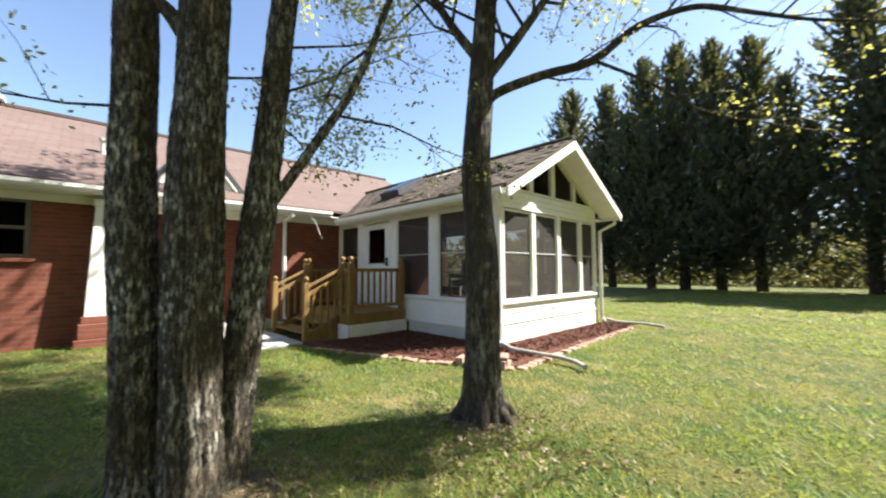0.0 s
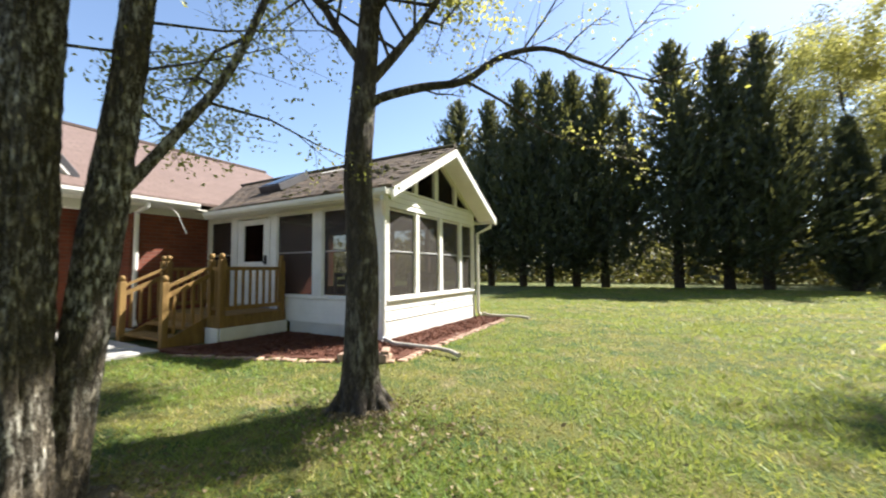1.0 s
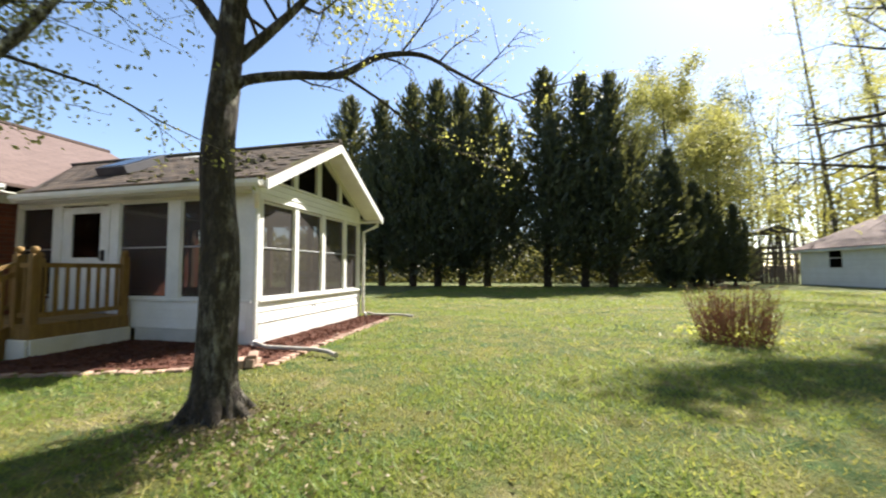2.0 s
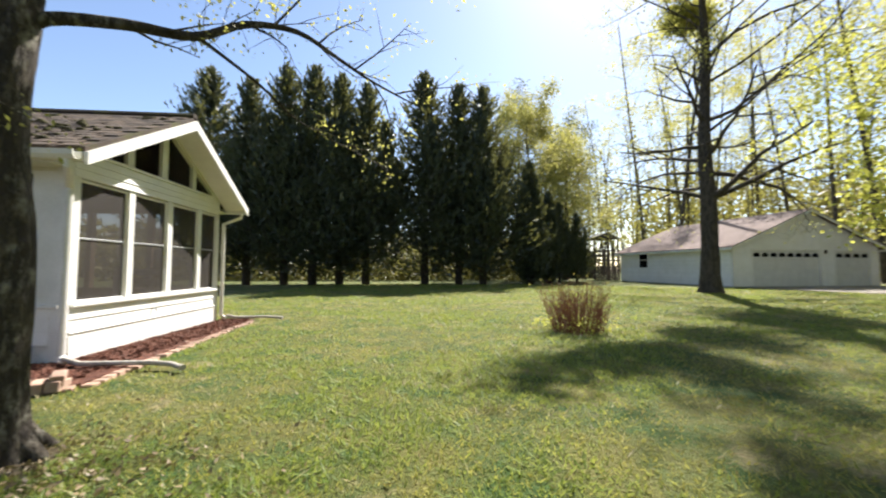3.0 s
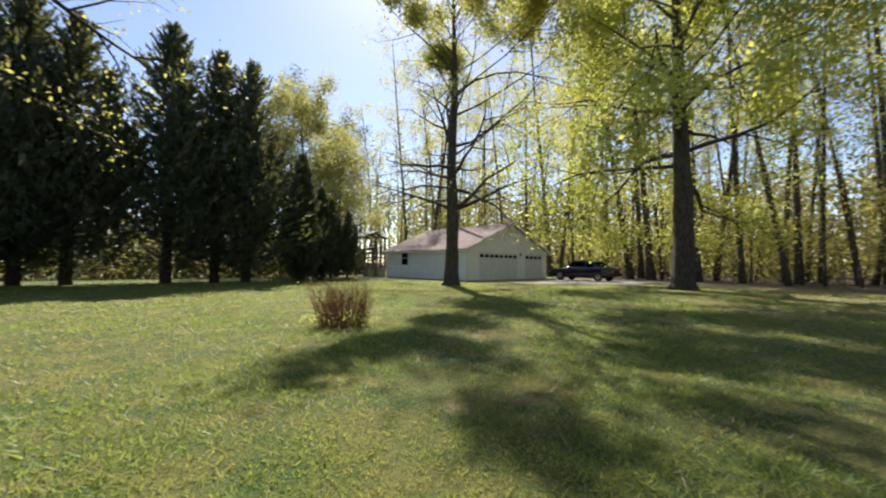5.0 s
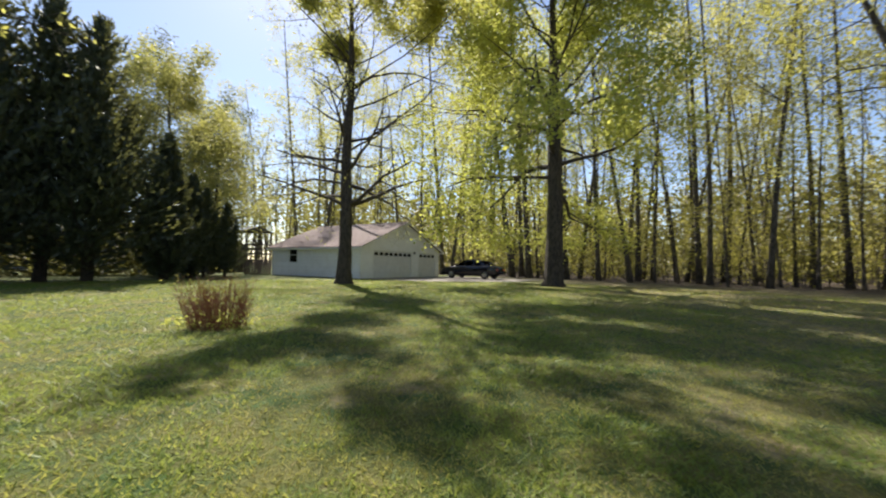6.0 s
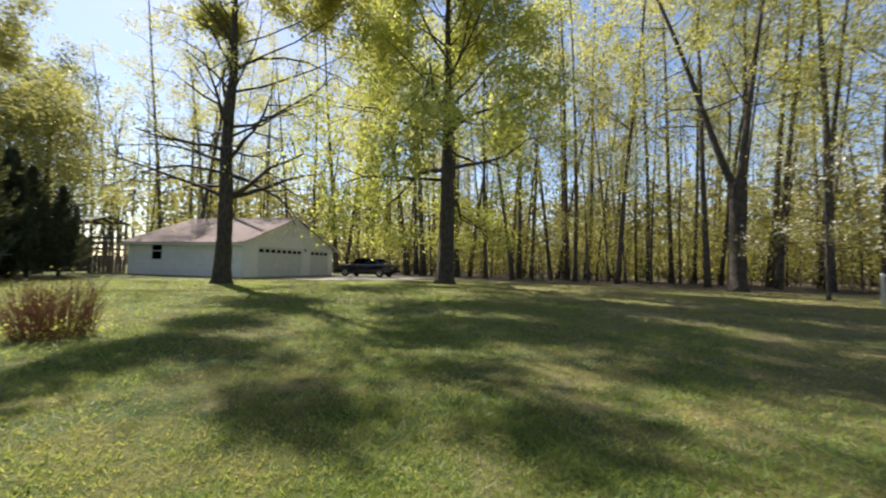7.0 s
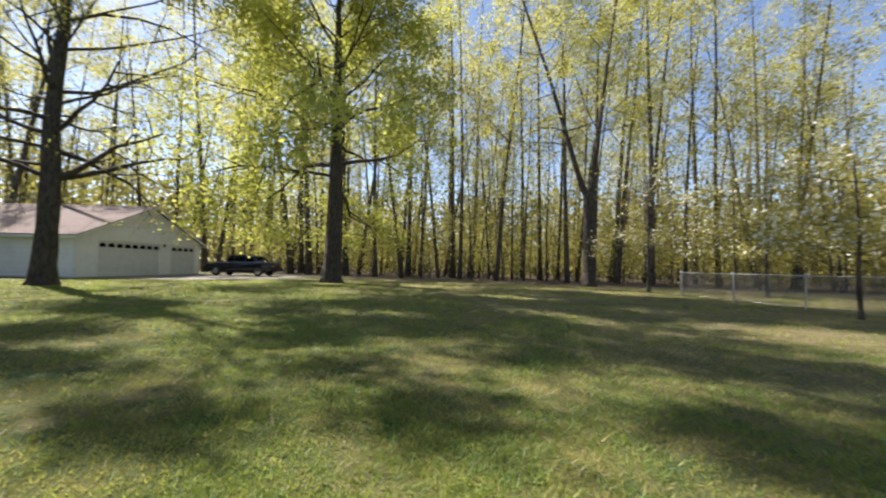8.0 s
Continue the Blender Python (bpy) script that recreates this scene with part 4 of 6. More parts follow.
def drain_pipe(pts, label):
    t = thing("drain_pipe", pts[0], label, "drain pipe", "lawn drain pipes")
    p = []
    for a, c in zip(pts, pts[1:]):
        p += [Vector(a).lerp(Vector(c), i / 8) for i in range(8)]
    p.append(Vector(pts[-1]))
    b = Build().tube(p, [0.029 if i % 2 else 0.025 for i in range(len(p))], 10)
    part("corrugated_pipe", b, HOSE, t, smooth=True)
    d = (p[-1] - p[-2]).normalized()
    part("pipe_mouth", Build().tube([p[-1] - d * 0.01, p[-1] + d * 0.04], [0.030, 0.034], 12), HOSE, t)


drain_pipe([(-3.36, 4.42, 0.10), (-3.1, 4.30, 0.075), (-2.72, 4.32, 0.07), (-2.4, 4.34, 0.065), (-2.2, 4.32, 0.05), (-2.04, 4.20, 0.045)], "grey corrugated drain pipe lying over the bed onto grass")
drain_pipe([(-3.36, 8.02, 0.12), (-3.18, 8.02, 0.08), (-2.95, 8.1, 0.07), (-2.7, 8.16, 0.07), (-2.5, 8.2, 0.055), (-2.34, 8.16, 0.045)], "grey corrugated drain pipe at the far corner")
solid("walk", Build().box(-8.0, 0.9, -0.1, -6.45, 2.6, 0.045, 0.01).box(-6.44, 1.9, -0.1, -5.85, 2.6, 0.035, 0.01), CONCRETE, "pale concrete walk in front of the steps", "path", kind="structure")


# ---- garage ----
def garage():
    g = thing("garage", (24.5, 25.5, 0), "white detached three-bay garage with pink-brown shingle roof", "garage")
    M = pose(18.95, 20.45, 0, 0, 0, 4.5)  # near corner; local x along the front, y back along the side
    W, L, H, RIDGE = 10.6, 10.3, 2.42, 4.72
    mid = W / 2

    def put(name, b, mat, parent=None, label=""):
        for i, p in enumerate(b.v):
            b.v[i] = tuple(M @ Vector(p))
        return part(name, b, mat, parent or g, label)
    doors = ((1.4, 6.2, 2.18), (7.35, 9.95, 2.18))
    # front wall with door openings
    xs = [0.0]
    for d0, d1, _ in doors:
        xs += [d0, d1]
    xs.append(W)
    b = Build()
    for i in range(0, len(xs), 2):
        b.box(xs[i], 0, -0.2, xs[i + 1], 0.15, 2.18)
    b.box(0, 0, 2.18, W, 0.15, H)
    b.prism([(0, 0.15, H), (W, 0.15, H), (mid, 0.15, RIDGE - 0.12)], (0, -0.15, 0))
    put("front_wall", b, SIDING)
    b = Build()
    w0, w1, z0, z1 = 7.0, 8.05, 1.08, 2.28
    b.box(0, 0.15, -0.2, 0.15, w0, H).box(0, w0, -0.2, 0.15, w1, z0).box(0, w0, z1, 0.15, w1, H).box(0, w1, -0.2, 0.15, L, H)
    put("side_wall", b, SIDING)
    b = Build().box(W - 0.15, 0.15, -0.2, W, L, H).box(0.15, L - 0.15, -0.2, W - 0.15, L, H)
    b.prism([(0, L, H), (W, L, H), (mid, L, RIDGE - 0.12)], (0, -0.15, 0))
    put("back_wall", b, SIDING)
    for i in range(24):
        z = 0.02 + i * 0.1
        put("siding_board", Build().prism([(0, 0.16, z), (-0.018, 0.16, z), (-0.018, 0.16, z + 0.012), (-0.004, 0.16, z + 0.098), (0, 0.16, z + 0.098)][::-1], (0, w0 - 0.30 if 1.1 < z < 2.2 else L - 0.2, 0)), SIDING)
    for x, y in ((-0.02, -0.02), (W - 0.08, -0.02), (-0.02, L - 0.08)):
        put("corner_board", Build().box(x, y, -0.1, x + 0.1, y + 0.1, H, 0.005), WHITE)
    r = Build()
    for sd in (0, 1):
        xe = -0.4 if sd == 0 else W + 0.4
        ze = H - 0.4 * (RIDGE - H) / mid + 0.1
        o = [(xe, -0.35, ze), (mid, -0.35, RIDGE), (mid, L + 0.35, RIDGE), (xe, L + 0.35, ze)]
        r.prism([(p[0], p[1], p[2] - 0.05) for p in (o if sd == 0 else o[::-1])][::-1], (0, 0, 0.055))
    for i, p in enumerate(r.v):
        r.v[i] = tuple(M @ Vector(p))
    part("roof", roof_uv(r.mesh("roof", ROOF_TAN)), ROOF_TAN, g, "tan-grey shingle roof")
    ze = H - 0.4 * (RIDGE - H) / mid + 0.1
    for sd in (0, 1):
        xe = -0.4 if sd == 0 else W + 0.4
        o = [(xe, -0.33, ze - 0.05), (mid, -0.33, RIDGE - 0.05), (mid, -0.33, RIDGE - 0.2), (xe, -0.33, ze - 0.19)]
        put("rake_board", Build().prism(o if sd == 0 else o[::-1], (0, -0.03, 0)), WHITE)
        put("fascia", Build().box(xe - 0.015, -0.33, ze - 0.19, xe + 0.015, L + 0.33, ze - 0.052, 0.004), WHITE)
        put("soffit", Build().box(min(xe, xe + (0.4 if sd == 0 else -0.4)) + 0.02, 0, ze - 0.19, max(xe, xe + (0.4 if sd == 0 else -0.4)) - 0.02, L, ze - 0.17), WHITE)
    for d0, d1, top in doors:
        dd = put("garage_door", Build().box(d0, 0.09, 0.02, d1, 0.13, top), CREAM, g, "white panelled overhead door")
        rows = 4
        for k in range(rows):
            z0_, z1_ = 0.03 + k * (top - 0.05) / rows, 0.03 + (k + 1) * (top - 0.05) / rows - 0.015
            put("door_panel", Build().box(d0 + 0.02, 0.06, z0_, d1 - 0.02, 0.088, z1_, 0.012), GREY_WHITE, dd)
        n = 8 if d1 - d0 > 4 else 4
        for k in range(n):
            xx = d0 + (k + 0.5) * (d1 - d0) / n
            ww = (d1 - d0) / n * 0.36
            arch = [(xx - ww, 0.055, top - 0.40), (xx + ww, 0.055, top - 0.40), (xx + ww, 0.055, top - 0.24), (xx + ww * 0.6, 0.055, top - 0.17), (xx, 0.055, top - 0.145), (xx - ww * 0.6, 0.055, top - 0.17), (xx - ww, 0.055, top - 0.24)]
            put("pane", Build().prism(arch, (0, -0.012, 0)), DARK_GLASS, dd, "small arched dark pane")
        for xx in (d0 - 0.09, d1):
            put("door_casing", Build().box(xx, -0.02, 0.0, xx + 0.09, 0.0, top + 0.09, 0.004), WHITE)
    sw = put("side_window", Build().box(-0.03, w0, z0, 0.06, w0 + 0.07, z1, 0.005).box(-0.03, w1 - 0.07, z0, 0.06, w1, z1, 0.005).box(-0.03, w0 + 0.07, z1 - 0.07, 0.06, w1 - 0.07, z1, 0.005)
             .box(-0.03, w0 + 0.07, z0, 0.06, w1 - 0.07, z0 + 0.07, 0.005).box(-0.02, w0 + 0.07, 1.70, 0.05, w1 - 0.07, 1.76, 0.004), WHITE, g, "white sash window")
    put("pane", Build().box(0.01, w0 + 0.07, z0 + 0.07, 0.02, w1 - 0.07, 1.70), DARK_GLASS, sw)
    put("pane", Build().box(0.01, w0 + 0.07, 1.76, 0.02, w1 - 0.07, z1 - 0.07), DARK_GLASS, sw)
    put("side_door", Build().box(-0.03, 0.9, 0.02, -0.004, 1.95, 2.10, 0.006), CREAM, g, "plain pale side door")
    put("foundation", Build().box(-0.03, -0.03, -0.2, W + 0.03, -0.003, 0.05).box(-0.035, 0.0, -0.2, -0.022, L, 0.05), CONCRETE)
    put("wall_lamp", Build().box(6.45, -0.12, 2.0, 6.6, -0.02, 2.22, 0.02), BLACK_METAL)


garage()
solid("driveway", Build().prism([(20.0, 14.8, -0.08), (26.0, 11.2, -0.08), (31.0, 11.6, -0.08), (31.0, 20.9, -0.08), (19.6, 20.3, -0.08)], (0, 0, 0.105)), GRAVEL, "pale worn gravel drive in front of the garage", "driveway", kind="structure")


# ---- car ----
def car():
    M = pose(28.3, 16.7, 0.03, 0, 0, 92) @ Matrix.Diagonal((1.06, 1.05, 1.14, 1.0))  # local x: forward
    c = thing("car", (28.3, 16.7, 0.03), "old black four-door sedan parked on the gravel", "car")

    def put(name, b, mat, parent=None, label="", smooth=False):
        for i, p in enumerate(b.v):
            b.v[i] = tuple(M @ Vector(p))
        return part(name, b, mat, parent or c, label, smooth)

    def loft(secs):
        b = Build()
        n = len(secs[0])
        for s_ in secs:
            b.v += s_
        for i in range(len(secs) - 1):
            for k in range(n):
                a, q = i * n + k, i * n + (k + 1) % n
                b.f.append((a, q, q + n, a + n))
        b.f += [tuple(range(n))[::-1], tuple((len(secs) - 1) * n + k for k in range(n))]
        return b

    def section(x, w, zb, zs, zt):
        h = [(-w, zb + 0.12), (-w * 0.9, zb), (w * 0.9, zb), (w, zb + 0.12), (w * 1.0, zs - 0.06), (w * 0.93, zt), (0, zt + 0.025), (-w * 0.93, zt), (-w * 1.0, zs - 0.06)]
        return [(x, y, z) for y, z in h]
    body = loft([section(x, w, zb, zs, zt) for x, w, zb, zs, zt in ((-2.52, 0.78, 0.38, 0.74, 0.80), (-2.40, 0.86, 0.26, 0.84, 0.90), (-1.7, 0.91, 0.22, 0.88, 0.94), (-0.8, 0.92, 0.2, 0.90, 0.94), (0.9, 0.92, 0.2, 0.88, 0.92), (1.7, 0.90, 0.22, 0.82, 0.86), (2.35, 0.85, 0.26, 0.74, 0.77), (2.5, 0.76, 0.36, 0.66, 0.69))])
    bd = put("body", body, CAR_PAINT, None, "glossy black bodywork", True)
    cab = loft([[(x, -w, 0.90), (x, w, 0.90), (x, w * t, z), (x, -w * t, z)] for x, w, t, z in ((-1.72, 0.80, 0.95, 0.93), (-1.05, 0.83, 0.78, 1.33), (-0.6, 0.84, 0.77, 1.40), (0.15, 0.84, 0.77, 1.39), (0.45, 0.83, 0.78, 1.33), (1.15, 0.80, 0.95, 0.92))])
    cb = put("cabin", cab, CAR_PAINT)
    for sd in (-1, 1):
        for x0, x1, u0, u1 in ((-1.28, -0.62, -0.95, -0.60), (-0.50, 0.22, -0.48, 0.20), (0.30, 0.86, 0.28, 0.50)):
            o = [(x0, sd * 0.835, 0.95), (x1, sd * 0.835, 0.95), (u1, sd * 0.69, 1.30), (u0, sd * 0.69, 1.30)]
            put("side_window", Build().prism(o if sd < 0 else o[::-1], (0, sd * 0.012, 0)), DARK_GLASS, cb)
    put("windscreen", Build().prism([(1.08, -0.72, 0.97), (1.08, 0.72, 0.97), (0.52, 0.62, 1.325), (0.52, -0.62, 1.325)], (0.012, 0, 0.016)), DARK_GLASS, cb)
    put("rear_window", Build().prism([(-1.62, 0.70, 1.0), (-1.62, -0.70, 1.0), (-1.10, -0.62, 1.32), (-1.10, 0.62, 1.32)], (-0.012, 0, 0.016)), DARK_GLASS, cb)
    for x in (-1.55, 1.5):
        for sd in (-1, 1):
            w = put("wheel", Build().tube([(x, sd * 0.72, 0.31), (x, sd * 0.76, 0.31), (x, sd * 0.90, 0.31), (x, sd * 0.935, 0.31)], [0.27, 0.315, 0.315, 0.28], 24), RUBBER, None, "black tyre", True)
            put("rim", Build().tube([(x, sd * 0.925, 0.31), (x, sd * 0.945, 0.31), (x, sd * 0.95, 0.31)], [0.21, 0.19, 0.06], 16), CHROME, w)
    for x, d in ((2.5, 0.06), (-2.58, 0.06)):
        put("bumper", Build().box(x, -0.80, 0.34, x + d, 0.80, 0.52, 0.02), CAR_PAINT)
    for sd in (-1, 1):
        put("headlight", Build().box(2.44, sd * 0.62 - 0.14, 0.56, 2.52, sd * 0.62 + 0.14, 0.66, 0.015), GLASS)
        put("tail_light", Build().box(-2.53, sd * 0.62 - 0.16, 0.60, -2.47, sd * 0.62 + 0.16, 0.74, 0.015), ORANGE)
        put("mirror", Build().box(0.85, sd * 0.97 - 0.07, 0.93, 0.97, sd * 0.97 + 0.07, 1.05, 0.02), CAR_PAINT)


car()


# ---- trees near the camera ----
def furrow(b, first, pts, rings, n, depth):
    """Presses long bark ridges into the rings of a trunk that was just made."""
    for i in range(rings):
        for k in range(n):
            j = first + i * n + k
            v = Vector(b.v[j])
            out = v - pts[i]
            w = 2 * math.pi * k / n
            c = Vector((math.cos(w) * 9, math.sin(w) * 9, v.z * 2.6))
            ridge = 1 - abs(noise.noise(c)) * 2.6
            ridge = ridge * 0.65 + 0.35 * (1 - abs(noise.noise(c * 2.3)) * 2.6)
            b.v[j] = tuple(v + out.normalized() * depth * ridge)


def stem(b, pts, r0, r1, n=16, wob=0.16, steps=4, flare=0.0, furrows=0.0):
    """A trunk through the given points, rounded between them."""
    first = len(b.v)
    P = [Vector(p) for p in pts]
    out = []
    for i in range(len(P) - 1):
        p0, p1, p2, p3 = P[max(i - 1, 0)], P[i], P[i + 1], P[min(i + 2, len(P) - 1)]
        for k in range(steps):
            t = k / steps
            out.append(0.5 * ((2 * p1) + (p2 - p0) * t + (2 * p0 - 5 * p1 + 4 * p2 - p3) * t * t + (3 * p1 - p0 - 3 * p2 + p3) * t ** 3))
    out.append(P[-1])
    m = len(out) - 1
    rad = [r0 + (r1 - r0) * i / m + (flare * math.exp(-max(0.0, out[i].z) / 0.16) if flare else 0) for i in range(m + 1)]
    b.tube(out, rad, n, wob=wob)
    if furrows:
        furrow(b, first, out, len(out), n, furrows)
    return out, rad


def roots(b, x, y, r, reach, n, rng):
    for k in range(n):
        w = 2 * math.pi * (k + rng.uniform(-0.3, 0.3)) / n
        d = Vector((math.cos(w), math.sin(w), 0))
        p = Vector((x, y, 0))
        b.tube([p + d * r * 0.5 + Vector((0, 0, 0.22)), p + d * r * 1.05 + Vector((0, 0, 0.08)), p + d * (r + reach * 0.6) + Vector((0, 0, 0.0)), p + d * (r + reach) + Vector((0, 0, -0.05))], [r * 0.34, r * 0.32, r * 0.2, r * 0.08], 8, wob=0.2)


def crown_on(t, b, tips, rng, bark, leaf, count, size, cloud, droop=0.3):
    part("trunk", b, bark, t, smooth=True)
    part("crown", quads_mesh("crown", leaves_on(tips, count, size, rng, cloud, droop), leaf), leaf, t)


def tree_three_stems():
    rng = np.random.default_rng(11)
    t = thing("tree", (-2.38, 0.44, 0), "large three-stemmed tree with rough furrowed grey bark", "tree")
    b, tips = Build(), []
    s1, r1 = stem(b, [(-2.49, 0.27, -0.1), (-2.50, 0.23, 0.81), (-2.50, 0.19, 1.68), (-2.50, 0.18, 2.58), (-2.55, 0.1, 5.5), (-2.7, -0.2, 9)], 0.108, 0.07, 72, 0.14, 30, 0.025, 0.015)
    s2, r2 = stem(b, [(-2.31, 0.47, -0.1), (-2.31, 0.44, 0.81), (-2.31, 0.44, 1.69), (-2.31, 0.46, 2.62), (-2.35, 0.55, 5.5), (-2.3, 0.7, 10)], 0.136, 0.085, 84, 0.14, 30, 0.015, 0.018)
    s3, r3 = stem(b, [(-2.34, 0.60, -0.1), (-2.32, 0.67, 0.62), (-2.30, 0.745, 1.41), (-2.28, 0.805, 2.09), (-2.26, 0.865, 2.81), (-2.2, 1.1, 5.0), (-2.0, 1.5, 8.5)], 0.098, 0.05, 60, 0.14, 26, 0.02, 0.012)
    s4, r4 = stem(b, [(-2.29, 0.77, 1.50), (-2.24, 0.86, 1.64), (-2.17, 1.03, 1.94), (-2.06, 1.23, 2.33), (-1.94, 1.41, 2.92), (-1.8, 1.7, 4.0)], 0.038, 0.018, 10, 0.1, 4)
    stem(b, [(-2.34, 0.36, 2.42), (-2.38, 0.30, 2.52), (-2.42, 0.24, 2.58)], 0.045, 0.03, 8, 0.1, 3)
    for k in range(5):
        i = 8 + 3 * k
        if i < len(s4):
            grow(b, tips, rng, s4[i], Vector((rng.uniform(-0.7, 0.3), rng.uniform(-0.2, 0.9), rng.uniform(0.0, 0.6))), 1.0, 0.012, 1, 3, 0.8, 4, 0.1)
    grow(b, tips, rng, s4[10], Vector((0.25, 1.0, -0.02)), 1.1, 0.010, 2, 3, 0.5, 3, -0.3)
    for s, r in ((s1, r1), (s2, r2), (s3, r3)):
        for k in range(9):
            z = 4.3 + (s[-1].z - 4.5) * k / 9
            i = min(range(len(s)), key=lambda j: abs(s[j].z - z))
            w = rng.uniform(0, 2 * math.pi)
            grow(b, tips, rng, s[min(i, len(s) - 1)], Vector((math.cos(w), math.sin(w), 0.45)), rng.uniform(2.4, 4.4), r[min(i, len(r) - 1)] * 0.5, 1, 3, 0.75, 4, 0.1, low=5.0)
    # low twigs with small new leaves
    for p, d, L in (((-2.5, 0.15, 2.0), (-0.6, -0.75, 0.4), 0.8), ((-2.3, 0.50, 2.2), (0.1, 0.9, 0.2), 0.6), ((-2.28, 0.82, 2.2), (0.5, 0.9, 0.3), 0.9), ((-2.27, 0.85, 2.5), (0.2, 1.0, 0.5), 1.2), ((-2.28, 0.8, 2.05), (-0.3, 0.9, -0.1), 0.7)):
        grow(b, tips, rng, Vector(p), Vector(d), L, 0.009, 2, 3, 0.7, 5, 0.1)
    part("trunk", b, BARK_A, t, smooth=True)
    # the high leaves are thickened to shade the lawn on the left
    high = [q for q in tips if q[0].z > 3.6]
    low = [q for q in tips if q[0].z <= 3.6]
    v = np.concatenate([leaves_on(low, 3000, 0.036, rng, 0.06), leaves_on(high, 38000, 0.08, rng, 0.12)])
    part("crown", quads_mesh("crown", v, LEAF_SPRING), LEAF_SPRING, t)


def tree_single():
    rng = np.random.default_rng(23)
    t = thing("tree", (-1.96, 2.31, 0), "smooth dark grey tree with lichen and yellow-green spring leaves", "tree")
    b, tips = Build(), []
    s, r = stem(b, [(-1.97, 2.32, -0.1), (-1.955, 2.32, 0.5), (-1.95, 2.32, 1.2), (-1.99, 2.30, 1.9), (-1.95, 2.32, 2.5), (-1.91, 2.36, 3.4), (-1.9, 2.5, 5.5), (-1.7, 2.8, 10)], 0.150, 0.06, 64, 0.12, 22, 0.07, 0.005)
    roots(b, -1.965, 2.32, 0.17, 0.16, 6, rng)
    # the long limb over the lawn, dipping at its end
    l1, q1 = stem(b, [(-1.93, 2.33, 2.42), (-1.84, 2.37, 2.56), (-1.53, 2.55, 2.66), (-1.22, 2.78, 2.74), (-0.95, 2.98, 2.98), (-0.62, 3.16, 3.05), (-0.32, 3.29, 2.92), (-0.03, 3.43, 2.79), (0.34, 3.57, 2.66)], 0.046, 0.007, 10, 0.12, 4)
    l2, q2 = stem(b, [(-1.92, 2.36, 2.72), (-1.75, 2.55, 3.05), (-1.5, 2.75, 3.5), (-1.1, 3.0, 4.3)], 0.05, 0.02, 8, 0.1, 4)
    l3, q3 = stem(b, [(-1.97, 2.30, 2.9), (-2.15, 2.2, 3.2), (-2.4, 2.1, 3.7), (-2.8, 2.0, 4.6)], 0.045, 0.02, 8, 0.1, 4)
    for k in range(12):
        i = min(len(l1) - 1, 8 + 2 * k)
        sgn = 1 if k % 2 else -1
        grow(b, tips, rng, l1[i], Vector((0.55 + sgn * 0.25, 0.35 - sgn * 0.55, rng.uniform(-0.25, 0.75))), rng.uniform(0.45, 1.0), 0.011, 2, 3, 0.7, 5, 0.05)
    # low drooping bough with bright leaves
    l4, q4 = stem(b, [(-1.2, 2.8, 2.74), (-0.95, 3.2, 2.62), (-0.75, 3.6, 2.48), (-0.4, 3.95, 2.36), (0.0, 4.2, 2.22)], 0.014, 0.005, 6, 0.05, 4)
    for k in range(4):
        grow(b, tips, rng, l4[min(len(l4) - 1, 6 + 3 * k)], Vector((0.7, rng.uniform(-0.4, 0.8), rng.uniform(-0.3, 0.2))), rng.uniform(0.25, 0.5), 0.006, 2, 3, 0.7, 4, -0.1)
    for l in (l2, l3):
        for k in range(8):
            i = min(len(l) - 1, 3 + k)
            w = rng.uniform(0, 2 * math.pi)
            grow(b, tips, rng, l[i], Vector((math.cos(w), math.sin(w), 0.3)), rng.uniform(0.9, 1.7), 0.016, 1, 3, 0.75, 4, 0.1, low=3.15)
    for k in range(26):
        i = int(len(s) * (0.70 + 0.29 * k / 26))
        w = k * 2.4
        grow(b, tips, rng, s[min(i, len(s) - 1)], Vector((math.cos(w), math.sin(w), 0.5)), rng.uniform(2.6, 4.4) * (1 + 0.2 * math.cos(w - 2.4)), r[min(i, len(r) - 1)] * 0.45, 1, 3, 0.75, 4, 0.08, low=6.0)
    # a high bough over the lawn, added above the view to shade it
    before = len(tips)
    l5, q5 = stem(b, [(-1.9, 2.46, 4.7), (-1.3, 3.5, 6.0), (-0.4, 5.2, 6.9), (0.5, 7.0, 7.6)], 0.07, 0.02, 8, 0.1, 4)
    for k in range(9):
        w = k * 2.2
        grow(b, tips, rng, l5[min(len(l5) - 1, 5 + k)], Vector((math.cos(w), math.sin(w), 0.5)), rng.uniform(1.0, 1.7), 0.022, 1, 3, 0.75, 4, 0.2, low=6.6)
    shade_bough = tips[before:]
    part("trunk", b, BARK_B, t, smooth=True)
    high = [q for q in tips if 3.9 < q[0].z <= 5.8]
    # top leaves sit above the view, thickened to shade lawn and brick wall
    top = [q for q in tips if q[0].z > 5.8]
    low = [q for q in tips if q[0].z <= 3.9]
    v = np.concatenate([leaves_on(low, 1500, 0.036, rng, 0.05), leaves_on(high, 5000, 0.065, rng, 0.12), leaves_on(top, 46000, 0.105, rng, 0.16), leaves_on(shade_bough, 9000, 0.11, rng, 0.2)])
    part("crown", quads_mesh("crown", v, LEAF_SPRING), LEAF_SPRING, t)


tree_three_stems()
tree_single()


